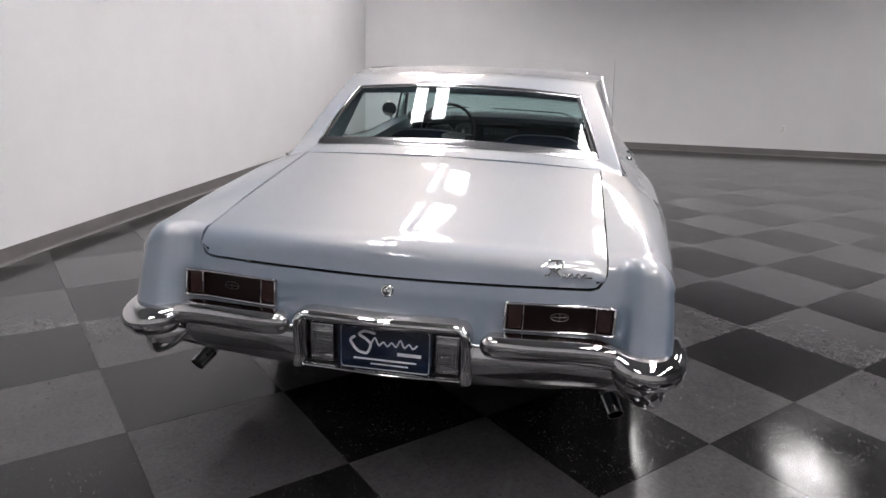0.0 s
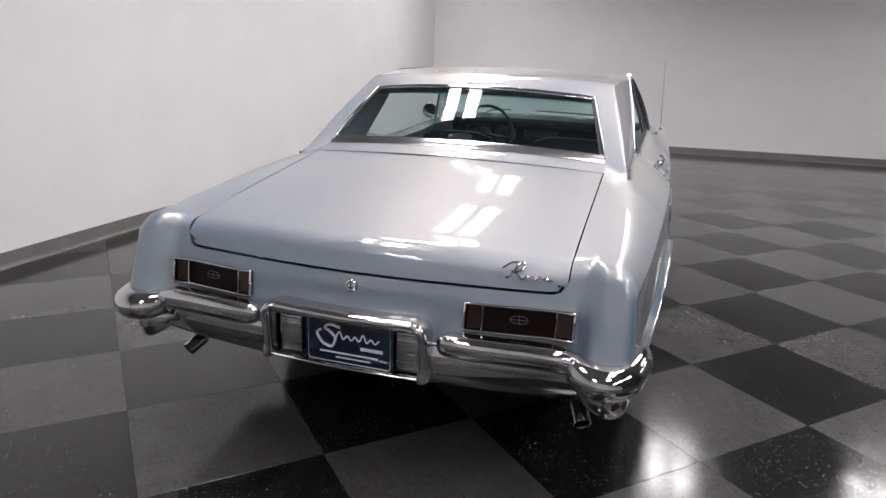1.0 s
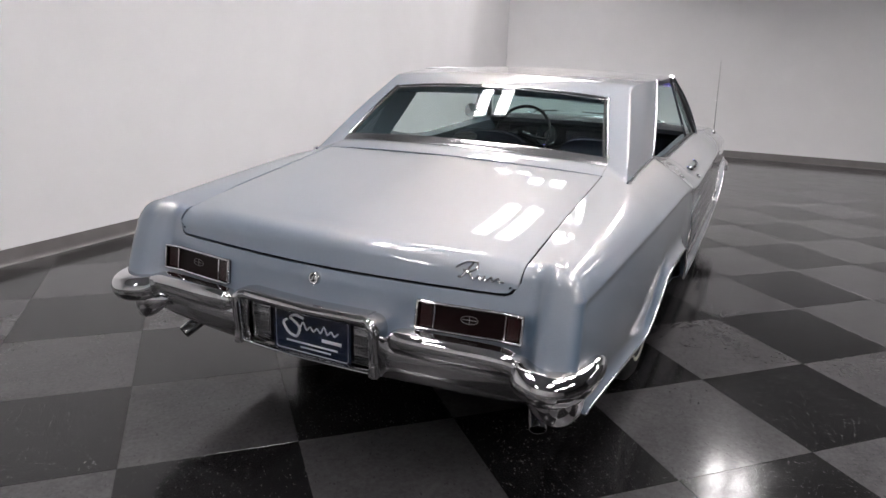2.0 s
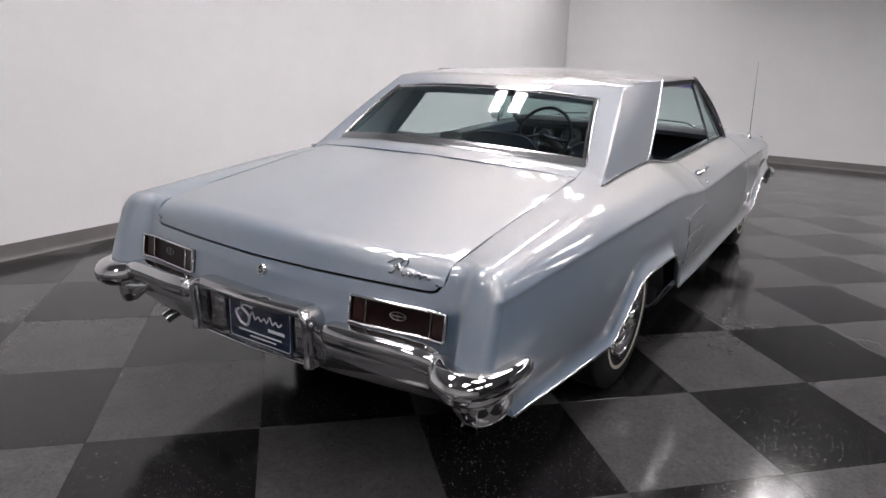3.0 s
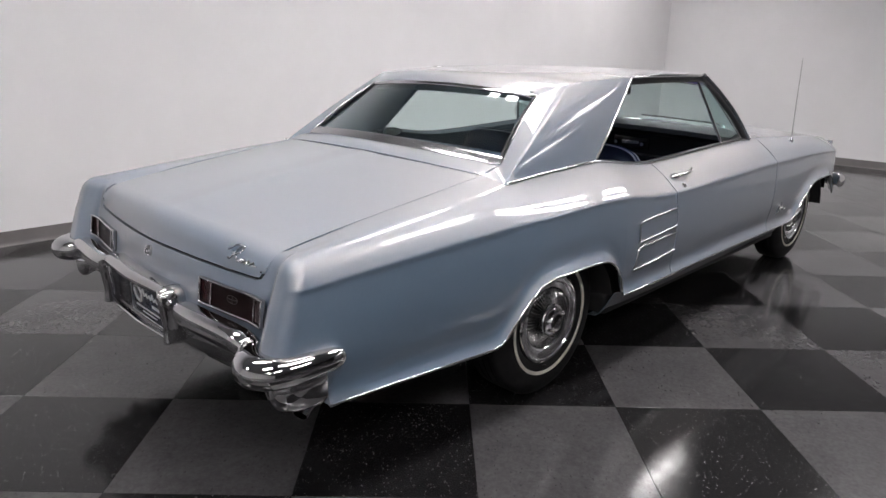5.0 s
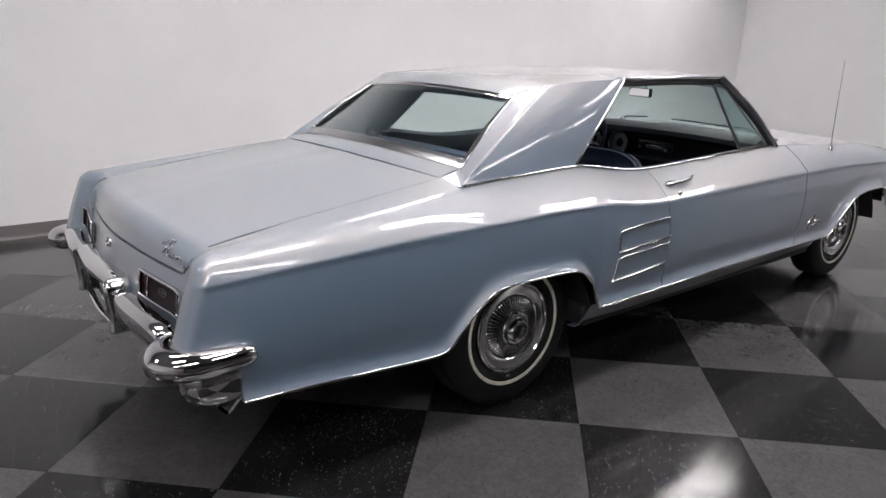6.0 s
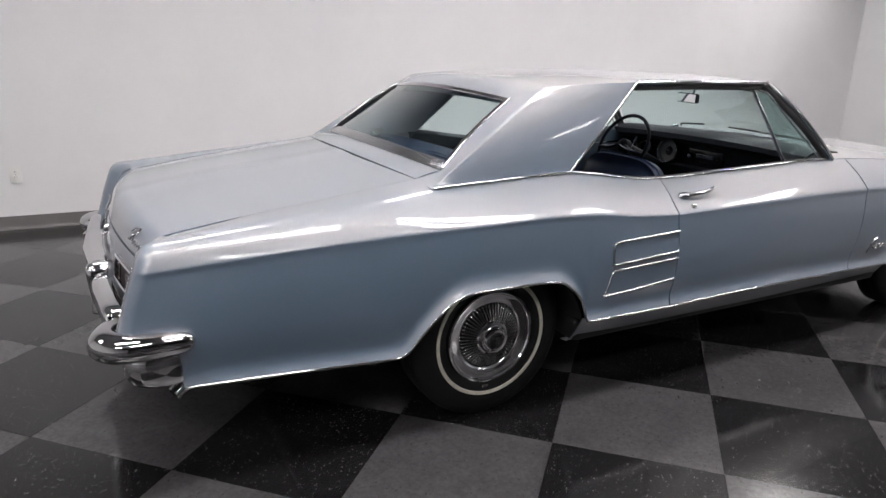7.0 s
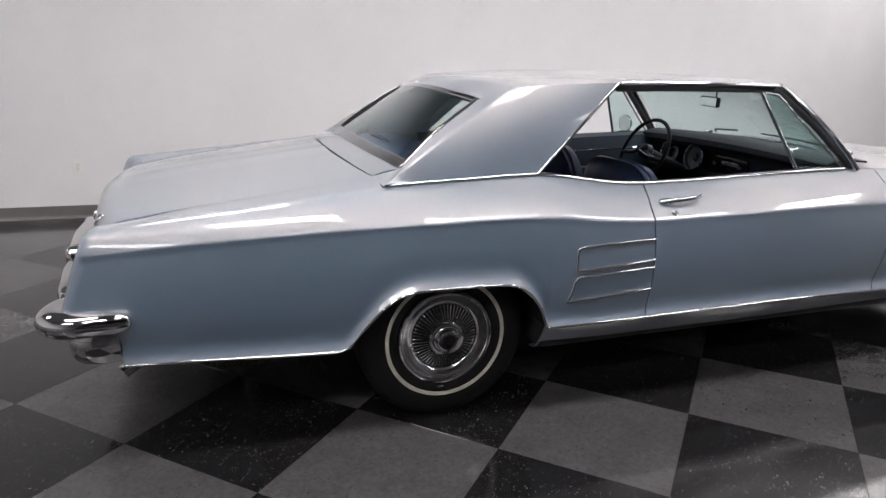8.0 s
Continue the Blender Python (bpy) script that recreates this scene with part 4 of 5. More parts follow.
# plate housing: hooded top bar, guards, lower rod, reversing lamps and the plate
top_bar = [(x, y, z, 0.019, 0.042) for x, y, z in across(0.232, -1.315, -1.33, 0.612)]
sweep("plate_hood", top_bar, CHROME, "chrome hood over the number plate", power=3.2, smooth_path=3)
low_bar = [(x, y, z, 0.006, 0.012) for x, y, z in across(0.25, -1.325, -1.338, 0.44)]
sweep("plate_lower_bar", low_bar, CHROME, "slim chrome bar under the number plate", smooth_path=3)
for s in (1, -1):
    # the guard turns in under the hood, waists in the middle and flares at its foot
    rows = [(0.226, -1.322, 0.616, 0.014, 0.036), (0.244, -1.322, 0.614, 0.0155, 0.042), (0.257, -1.323, 0.603, 0.0175, 0.046), (0.262, -1.322, 0.578, 0.018, 0.046), (0.262, -1.32, 0.53, 0.0165, 0.043), (0.261, -1.318, 0.49, 0.016, 0.041), (0.262, -1.317, 0.46, 0.018, 0.044), (0.263, -1.316, 0.443, 0.0195, 0.046), (0.263, -1.316, 0.436, 0.012, 0.036)]
    tab = np.array(rows)
    tab = curve(np.column_stack([np.arange(len(tab)), tab]), np.linspace(0, len(tab) - 1, 41))
    tan = np.gradient(tab[:, :3], axis=0) * (1, 0, 1)
    tan /= np.linalg.norm(tan, axis=1)[:, None]
    wide = np.stack([tan[:, 2], 0 * tan[:, 0], -tan[:, 0]], -1)
    a = np.linspace(0, 2 * np.pi, 28, endpoint=False)
    c, e = np.sign(np.cos(a)) * np.abs(np.cos(a)) ** 0.72, np.sign(np.sin(a)) * np.abs(np.sin(a)) ** 0.72
    p = tab[:, None, :3] + wide[:, None] * (tab[:, 3:4] * c)[..., None] + np.array((0, 1.0, 0)) * (tab[:, 4:5] * e)[..., None]
    p = p * np.array((s, 1, 1))
    guard = link_mesh("plate_guard", p.reshape(-1, 3), grid_faces(41, 28, 0, s < 0, False, True) + [tuple(range(28)), tuple(range(40 * 28, 41 * 28))[::-1]], CHROME, car, "chrome upright guard beside the number plate")
    sharp(guard, 60)
    tube("bumper_bolt_rod", [(s * 0.268, -1.315, 0.556), (s * 0.325, -1.318, 0.56)], 0.006, CHROME, car, sides=8, smooth_path=1)
back = np.stack([across(0.248, -1.28, -1.29, z, 15) for z in (0.598, 0.432)], 1)
shell(grid("plate_recess", back, BLACK_GLOSS, car, "dark recess behind the number plate"), 0.004)
for s in (1, -1):
    lens = box("reversing_lamp", (s * 0.198, -1.295, 0.508), (0.07, 0.016, 0.126), SATIN, car, "clear ribbed reversing lamp", bevel=0.005)
    for k in range(4):
        box("rib", (s * 0.198, -1.3045, 0.462 + k * 0.031), (0.066, 0.006, 0.022), CLEAR, lens, bevel=0.003)
    box("bezel_bar", (s * 0.233, -1.301, 0.508), (0.006, 0.01, 0.13), CHROME, lens, bevel=0.002)
PLATE_Y = -1.304
plate = box("number_plate", (0.004, PLATE_Y, 0.507), (0.302, 0.003, 0.15), PLATE_BLUE, car, "navy dealer plate with white lettering bars", bevel=0.001)
ring = [(x, PLATE_Y - 0.002, z) for x, z in ((-0.141, -0.062), (-0.134, -0.069), (0.134, -0.069), (0.141, -0.062), (0.141, 0.062), (0.134, 0.069), (-0.134, 0.069), (-0.141, 0.062))]
tube("border_line", [(x + 0.004, y, z + 0.507) for x, y, z in ring], 0.0013, WHITE_INK, plate, sides=6, smooth_path=1, closed=True)
swirl = [(-0.03, 0.05), (-0.06, 0.056), (-0.082, 0.044), (-0.06, 0.03), (-0.045, 0.012), (-0.06, -0.018), (-0.085, -0.012), (-0.11, 0.022), (-0.095, 0.036)]
tube("swirl_mark", [(x + 0.004, PLATE_Y - 0.0025, z + 0.507) for x, z in swirl], 0.0045, WHITE_INK, plate, sides=6, smooth_path=5, flat=1.0)
wave = [(-0.045 + 0.0135 * k, 0.012 + (0.017 if k % 2 else 0.0) * (1.4 if k in (1, 7) else 0.75)) for k in range(12)]
tube("script_mark", [(x + 0.004, PLATE_Y - 0.0022, z + 0.507) for x, z in wave], 0.0028, WHITE_INK, plate, sides=6, smooth_path=4)
for x, z, w, h in ((0.078, -0.012, 0.075, 0.011), (0.0, -0.037, 0.2, 0.0055), (0.015, -0.052, 0.12, 0.004)):
    box("lettering_bar", (x + 0.004, PLATE_Y - 0.002, z + 0.507), (w, 0.0012, h), WHITE_INK, plate, bevel=0)


def tail_lamp(sign):
    """Chrome-rimmed lamp: deep bezel, dark lens, red ends, two dividers and an oval mark."""
    x0, x1, z0, z1 = 0.366, 0.688, 0.602, 0.684

    def at(u, z, out):
        x = x0 + (x1 - x0) * u
        return (sign * x, float(tail_y(min(x, 0.66), z)) - 0.012 * step(x, 0.6, 0.7) - out, z)

    us = np.linspace(0, 1, 15)
    lens = grid("tail_lamp", [[at(u, z, 0.003) for z in np.linspace(z0, z1, 5)] for u in us], LENS_DARK, car, "dark red tail lamp in a chrome bezel", flip=sign > 0)
    shell(lens, 0.003)
    rim = [at(u, z0, 0.013) for u in us] + [at(1, z, 0.013) for z in np.linspace(z0 + 0.008, z1 - 0.008, 4)] + [at(u, z1, 0.013) for u in us[::-1]] + [at(0, z, 0.013) for z in np.linspace(z1 - 0.008, z0 + 0.008, 4)]
    tube("bezel", rim, 0.0048, CHROME, lens, "chrome lamp bezel", sides=10, smooth_path=1, closed=True)
    inner = []
    for q, r in zip(rim, rim):
        inner.append([q, (q[0], q[1] + 0.014, q[2])])
    inner.append(inner[0])
    shell(grid("bezel_wall", inner, CHROME, lens, "chrome lamp bezel", angle=30), 0.002)
    for u0, u1 in ((0.03, 0.15), (0.85, 0.97)):
        e = grid("red_lens", [[at(u, z, 0.0065) for z in np.linspace(z0 + 0.006, z1 - 0.006, 4)] for u in np.linspace(u0, u1, 4)], LENS_RED, lens, "brighter red lens end", flip=sign > 0)
        shell(e, 0.003)
    for u in (0.165, 0.835):
        tube("divider", [at(u, z0 + 0.003, 0.008), at(u, z1 - 0.003, 0.008)], 0.003, CHROME, lens, "chrome divider", sides=6, smooth_path=1)
    oval = [at(0.5 + 0.08 * math.cos(a), 0.646 + 0.012 * math.sin(a), 0.007) for a in np.linspace(0, 2 * math.pi, 24, endpoint=False)]
    tube("oval_mark", oval, 0.0011, EMBLEM, lens, sides=5, smooth_path=1, closed=True)
    tube("oval_bar", [at(0.43, 0.646, 0.007), at(0.57, 0.646, 0.007)], 0.0011, EMBLEM, lens, sides=5, smooth_path=1)
    tube("oval_bar", [at(0.5, 0.634, 0.007), at(0.5, 0.658, 0.007)], 0.0011, EMBLEM, lens, sides=5, smooth_path=1)


LENS_DARK = simple("dark_red_lens", (0.006, 0.0014, 0.0015), 0.3)
LENS_DARK.node_tree.nodes["Principled BSDF"].inputs["IOR"].default_value = 1.25
EMBLEM = chrome_material("dim_emblem", 0.3, (0.16, 0.15, 0.15))
LENS_RED = simple("bright_red_lens", (0.016, 0.0018, 0.002), 0.25)
for s in (1, -1):
    tail_lamp(s)
LOCK = pose(0.003, -1.279, 0.692, 90 - 16, 0, 0)
boot_lock = lathe("boot_lock", [(0.012, 0.004), (0.0135, 0.011), (0.0165, 0.0115), (0.0195, 0.008), (0.0205, -0.006)], LOCK, CHROME, car, "round bright boot lock", count=32)
lathe("barrel", [(0.0005, 0.0075), (0.009, 0.0072), (0.0125, 0.005), (0.0125, -0.004)], LOCK, SATIN, boot_lock, "dull lock barrel", count=24)
box("key_slot", (0.003, -1.2868, 0.6945), (0.0022, 0.002, 0.011), SLOT, boot_lock, bevel=0, turn=Matrix.Rotation(radians(-16), 4, "X"))

LID_ARRAY = np.array([tuple(v.co) for v in LID.data.vertices]).reshape(49, -1, 3)


def on_lid(x, z, proud=0.006):
    i = int(np.clip(round((x + LID_X) / (2 * LID_X) * 48), 0, 48))
    col = LID_ARRAY[i, 20:36]
    order = np.argsort(col[:, 2])
    return (x, float(np.interp(z, col[order, 2], col[order, 1])) - proud, z)


script = [(0.462, 0.79), (0.492, 0.806), (0.52, 0.806), (0.525, 0.794), (0.5, 0.783), (0.485, 0.786), (0.505, 0.778), (0.522, 0.764), (0.535, 0.774), (0.54, 0.764), (0.552, 0.775), (0.557, 0.764), (0.572, 0.775), (0.576, 0.764), (0.592, 0.773), (0.596, 0.765), (0.612, 0.766)]
tube("script_badge", [on_lid(x, z) for x, z in script], 0.0028, CHROME, LID, "slim chrome script badge", sides=6, smooth_path=5)
tube("script_stroke", [on_lid(x, z) for x, z in ((0.508, 0.803), (0.498, 0.786), (0.482, 0.766), (0.474, 0.768))], 0.0028, CHROME, LID, "slim chrome script badge", sides=6, smooth_path=5)

for s in (1, -1):
    # slash-cut tailpipe
    line = np.array([(s * 0.708, -1.09, 0.326), (s * 0.72, -1.12, 0.311), (s * 0.732, -1.15, 0.294)])
    pipe = tube("tailpipe", line, 0.024, CHROME, car, "chrome tailpipe tip", sides=16, caps=False, flat=1.15)
    shell(pipe, 0.002)
    tube("exhaust_pipe", [(s * 0.62, -0.7, 0.35), (s * 0.66, -0.9, 0.352), (s * 0.688, -1.04, 0.344), (s * 0.71, -1.092, 0.325)], 0.021, UNDER, pipe, "dark exhaust pipe", sides=12)

# aerial
ANT = (0.862, 2.602, 0.893)
aerial = lathe("aerial", [(0.0005, 0.024), (0.004, 0.022), (0.009, 0.014), (0.013, 0.004), (0.014, -0.008)], pose(*ANT), CHROME, car, "thin chrome whip aerial", count=16)
tube("mast", [(0.862, 2.602, 0.905), (0.852, 2.612, 1.13), (0.84, 2.628, 1.42)], 0.0026, CHROME, aerial, sides=6, taper=0.5)
# round door mirror on the driver's side
mirror_m = pose(-0.845, 1.9, 0.985, 90, 0, 14)
dm = lathe("door_mirror", [(0.0005, -0.035), (0.02, -0.033), (0.038, -0.022), (0.052, -0.004), (0.055, 0.008), (0.052, 0.01)], mirror_m, CHROME, car, "round chrome door mirror", count=32)
lathe("mirror_glass", [(0.0005, 0.0085), (0.052, 0.0085), (0.052, 0.004)], mirror_m, chrome_material("mirror_silver", 0.02, (0.85, 0.86, 0.86)), dm, count=32)
tube("stalk", [(-0.845, 1.92, 0.955), (-0.835, 1.935, 0.91), (-0.815, 1.94, 0.89)], 0.009, CHROME, dm, sides=10)


# ---------- wheels ----------
def wheel(m, label):
    tyre_p = [(0.19, -0.07), (0.2, -0.082), (0.225, -0.09), (0.262, -0.094), (0.3, -0.088), (0.322, -0.076), (0.334, -0.066), (0.339, -0.06), (0.3395, -0.03), (0.335, -0.029), (0.335, -0.024), (0.34, -0.023),
              (0.34, 0.0), (0.335, 0.001), (0.335, 0.006), (0.34, 0.007), (0.3395, 0.034), (0.335, 0.035), (0.335, 0.04), (0.339, 0.042), (0.338, 0.06), (0.332, 0.068), (0.322, 0.076), (0.3, 0.088), (0.262, 0.094), (0.225, 0.09), (0.2, 0.082), (0.19, 0.07)]
    ty = lathe("wheel", tyre_p, m, RUBBER, car, label, count=72, closed=True)
    lathe("whitewall_stripe", [(0.2285, 0.089), (0.23, 0.0935), (0.2365, 0.0945), (0.243, 0.0945), (0.2445, 0.0915)], m, WHITEWALL, ty, "thin cream whitewall stripe", count=72)
    cover = lathe("wheel_cover", [(0.193, 0.07), (0.194, 0.082), (0.19, 0.09), (0.184, 0.0935), (0.178, 0.092), (0.175, 0.088), (0.171, 0.0865), (0.16, 0.0855), (0.145, 0.082), (0.138, 0.079), (0.134, 0.075), (0.132, 0.06), (0.1, 0.05), (0.06, 0.052), (0.0005, 0.052)], m, ALLOY, ty, "polished metal wheel cover", count=72, angle=30)
    lathe("dark_well", [(0.1345, 0.058), (0.1, 0.066), (0.066, 0.082)], m, UNDER, ty, "dark painted cover well", count=48)
    # fins climb from the rim to the hub, thicker and rounded at their outer ends
    fin_v, fin_f = [], []
    prof = [(0.067, 0.0013, 0.1), (0.09, 0.0018, 0.09), (0.112, 0.0027, 0.082), (0.125, 0.0033, 0.0795), (0.131, 0.0026, 0.074)]
    for k in range(54):
        turn_k = Matrix.Rotation(2 * math.pi * k / 54, 4, "Z")
        n0 = len(fin_v)
        for r, w, z in prof:
            fin_v += [m @ turn_k @ Vector(q) for q in ((r, -w, z - 0.022), (r, -w, z - 0.002), (r, -w * 0.45, z), (r, w * 0.45, z), (r, w, z - 0.002), (r, w, z - 0.022))]
        fin_f += grid_faces(len(prof), 6, n0) + [tuple(range(n0 + 24, n0 + 30))]
    link_mesh("finned_ring", fin_v, fin_f, FIN, ty, "ring of slim chrome fins", smooth=False)["kind"] = "stuff"
    lathe("hub_cone", [(0.07, 0.07), (0.07, 0.098), (0.067, 0.103), (0.06, 0.106), (0.053, 0.1065), (0.05, 0.109), (0.047, 0.118), (0.042, 0.126), (0.035, 0.1285), (0.0005, 0.129)], m, ALLOY, ty, "stepped chrome hub", count=48, angle=30)
    lathe("hub_badge", [(0.032, 0.128), (0.032, 0.1315), (0.027, 0.133), (0.0005, 0.1335)], m, BLACK_GLOSS, ty, "round black hub badge", count=32)
    bm = bmesh.new()
    boxes(bm, (-0.006, 0, 0.134), (0.003, 0.028, 0.002))
    boxes(bm, (0.001, 0.012, 0.134), (0.011, 0.003, 0.002))
    boxes(bm, (0.006, 0.006, 0.134), (0.003, 0.01, 0.002))
    boxes(bm, (0.004, -0.007, 0.134), (0.003, 0.014, 0.002), Matrix.Rotation(0.35, 4, "Z"))
    bmesh.ops.transform(bm, matrix=m, verts=bm.verts)
    part("badge_mark", bm, SATIN, ty, smooth=False)
    bm = boxes(bmesh.new(), (0, -0.208, 0.0885), (0.026, 0.009, 0.006), None, 0.002)
    bmesh.ops.transform(bm, matrix=m @ Matrix.Rotation(radians(-5), 4, "Z"), verts=bm.verts)
    part("balance_weight", bm, SATIN, ty, "small clip-on balance weight")
    return ty


for y in (0.0, WHEELBASE):
    for s in (1, -1):
        # the badge stands upright: local y is up, local z points outwards
        turn = Matrix(((0, 0, s), (s, 0, 0), (0, 1, 0)))
        wheel(Matrix.Translation((s * 0.762, y, 0.339)) @ turn.to_4x4(), "black whitewall tyre with a finned metal wheel cover")

# ---------- underbody and wheel housings ----------
under = boxes(bmesh.new(), (0, 1.45, 0.295), (1.16, 4.3, 0.17), None, 0.06)
part("underbody", under, UNDER, car, "dark underbody")
for s in (1, -1):
    sill_box = boxes(bmesh.new(), (s * 0.74, 1.47, 0.3), (0.26, 2.14, 0.1), None, 0.02)
    part("floor_rail", sill_box, UNDER, car)
    box("boot_floor_side", (s * 0.7, -0.74, 0.42), (0.24, 0.52, 0.1), UNDER, car, bevel=0.02)
    for y in (0.0, WHEELBASE):
        a = np.linspace(0.16, np.pi - 0.16, 30)
        rr = 0.42 if y < 1 else 0.44
        liner = np.stack([np.stack([np.full(30, s * x), y + rr * np.cos(a), 0.3 + (0.36 if y > 1 else 0.34) / 0.42 * rr * np.sin(a)], -1) for x in (0.893, 0.6)], 1)
        shell(grid("wheel_housing", liner, UNDER, car, "dark wheel housing", flip=s > 0), 0.004)
        disc = [(s * 0.605, y + rr * math.cos(t), 0.3 + 0.34 / 0.42 * rr * math.sin(t)) for t in a]
        link_mesh("housing_wall", disc + [(s * 0.62, q[1], q[2]) for q in disc], [tuple(range(30)), tuple(range(59, 29, -1))] + [(k, k + 1, k + 31, k + 30) for k in range(29)], UNDER, car)
    axle = box("axle", (0, 0 if s > 0 else WHEELBASE, 0.33), (1.4, 0.08, 0.08), UNDER, car, bevel=0.02)

# ---------- cabin ----------
box("cabin_floor", (0, 1.15, 0.4), (1.5, 2.3, 0.04), NAVY_DARK, car, "dark carpeted cabin floor", bevel=0.01)
box("rear_bulkhead", (0, -0.16, 0.64), (1.4, 0.04, 0.56), NAVY_DARK, car, bevel=0.01)
shelf = np.stack([bowed((0.66, y, z), (0, b, 0.012), 17) for y, z, b in ((-0.14, 0.962, -0.07), (0.0, 0.955, -0.02), (0.22, 0.945, 0.0))], 1)
shell(grid("parcel_shelf", shelf, NAVY, car, "navy parcel shelf below the rear window"), 0.01)


def cushion(name, centre, size, turn, label, parent=car, material=NAVY, ridges=5, soft=5):
    """A padded seat piece with stitched pleats."""
    n, m = 21, 13
    u, v = np.meshgrid(np.linspace(-1, 1, n), np.linspace(-1, 1, m), indexing="ij")
    puff = (1 - np.abs(u) ** soft) * (1 - np.abs(v) ** soft)
    groove = 0.006 * np.abs(np.sin(u * math.pi * ridges / 2))
    top = np.stack([u * np.sqrt(1 - 0.3 * v ** 4) * size[0] / 2, v * np.sqrt(1 - 0.3 * u ** 4) * size[1] / 2, size[2] * (0.12 + 0.88 * puff ** 0.5) * 0.5 + groove * puff], -1)
    bot = top * np.array([1, 1, -1])
    mm = Matrix.Translation(centre) @ turn
    pts = [mm @ Vector(q) for q in np.concatenate([top.reshape(-1, 3), bot.reshape(-1, 3)])]
    f = grid_faces(n, m, 0) + grid_faces(n, m, n * m, True)
    edge = [i * m for i in range(n)] + [(n - 1) * m + j for j in range(1, m)] + [i * m + m - 1 for i in range(n - 2, -1, -1)] + [j for j in range(m - 2, 0, -1)]
    f += [(edge[k], edge[(k + 1) % len(edge)], edge[(k + 1) % len(edge)] + n * m, edge[k] + n * m) for k in range(len(edge))]
    return link_mesh(name, pts, [q[::-1] for q in f], material, parent, label)


def rx(a):
    return Matrix.Rotation(radians(a), 4, "X")


for s in (1, -1):
    seat = cushion("front_seat", (s * 0.36, 1.36, 0.56), (0.56, 0.56, 0.2), rx(8), "navy vinyl front bucket seat")
    cushion("backrest", (s * 0.36, 1.1, 0.69), (0.54, 0.52, 0.24), rx(106), "navy pleated vinyl backrest", seat, soft=2.6)
    box("seat_badge", (s * 0.36 - 0.2, 0.99, 0.86), (0.03, 0.008, 0.014), CHROME, seat, "small chrome backrest button", bevel=0.003)
    rear_seat = cushion("rear_seat", (s * 0.34, 0.42, 0.55), (0.58, 0.5, 0.18), rx(10), "navy vinyl rear seat")
    cushion("backrest", (s * 0.34, 0.13, 0.74), (0.58, 0.5, 0.14), rx(112), "navy pleated vinyl backrest", rear_seat)
    # inner door and side trim
    t = np.linspace(0.36, 2.12, 18)
    xz = curve(TOP, t)
    trim = np.stack([np.stack([s * (xz[:, 0] - dx), t, xz[:, 1] + dz], -1) for dx, dz in ((0.02, 0.0), (0.06, -0.012), (0.075, -0.1), (0.07, -0.25), (0.075, -0.5))], 1)
    shell(grid("door_trim", trim, NAVY_TRIM, car, "navy vinyl door trim", flip=s > 0), 0.01)
    tube("trim_strip", [(s * (x - 0.083), y, z - 0.085) for y, (x, z) in zip(t, xz)], 0.006, CHROME, car, "slim chrome strip on the door trim", sides=6, smooth_path=1)
    box("armrest", (s * 0.64, 1.35, 0.7), (0.07, 0.5, 0.06), NAVY, car, "navy padded armrest", bevel=0.02)
box("console", (0, 1.55, 0.55), (0.2, 0.95, 0.26), NAVY_DARK, car, "dark console between the seats", bevel=0.03)

# dashboard: padded top, recessed face with two dials and a radio panel
prof = [(2.22, 0.95), (2.08, 0.958), (2.0, 0.95), (1.965, 0.935), (1.96, 0.915), (1.985, 0.9), (2.02, 0.885), (2.035, 0.8), (2.02, 0.745), (1.985, 0.735), (1.99, 0.7), (2.1, 0.6)]
xs = np.linspace(-0.72, 0.72, 33)
dash_p = [[(x, y + 0.05 * (1 - (x / 0.72) ** 2) , z + 0.012 * (1 - (x / 0.72) ** 2)) for y, z in prof] for x in xs]
dash = shell(grid("dashboard", dash_p, NAVY_DARK, car, "dark navy padded dashboard", angle=40, flip=False), 0.008)
tube("dash_strip", [(x, 2.018 + 0.05 * (1 - (x / 0.72) ** 2), 0.735 + 0.012) for x in np.linspace(-0.7, 0.7, 15)], 0.006, CHROME, dash, "slim chrome dashboard strip", sides=6, smooth_path=1)
tube("dash_strip", [(x, 2.03 + 0.05 * (1 - (x / 0.72) ** 2), 0.888 + 0.012) for x in np.linspace(-0.05, 0.7, 9)], 0.004, CHROME, dash, "slim chrome dashboard strip", sides=6, smooth_path=1)
for x in (-0.27, -0.5):
    mm = pose(x, 2.05, 0.83, 82, 0, 0)
    d = lathe("dial", [(0.085, -0.03), (0.085, 0.035), (0.08, 0.042), (0.074, 0.038), (0.07, 0.01), (0.0005, 0.01)], mm, CHROME, dash, "round chrome-rimmed dial", count=40)
    lathe("dial_face", [(0.068, 0.012), (0.045, 0.013), (0.0005, 0.0135)], mm, DIAL, d, "pale dial face", count=40)
    lathe("dial_cone", [(0.03, 0.014), (0.012, 0.024), (0.0005, 0.025)], mm, BLACK_GLOSS, d, count=24)
radio = box("radio_panel", (0.0, 2.072, 0.825), (0.27, 0.03, 0.09), BLACK_GLOSS, dash, "black radio panel with chrome knobs", bevel=0.01)
for x in (-0.1, 0.1):
    lathe("knob", [(0.0005, 0.03), (0.012, 0.03), (0.014, 0.026), (0.016, 0.0)], pose(x, 2.058, 0.825, 90, 0, 0), CHROME, radio, "chrome radio knob", count=16)
box("radio_bar", (0.0, 2.056, 0.83), (0.13, 0.004, 0.022), SATIN, radio, bevel=0.002)

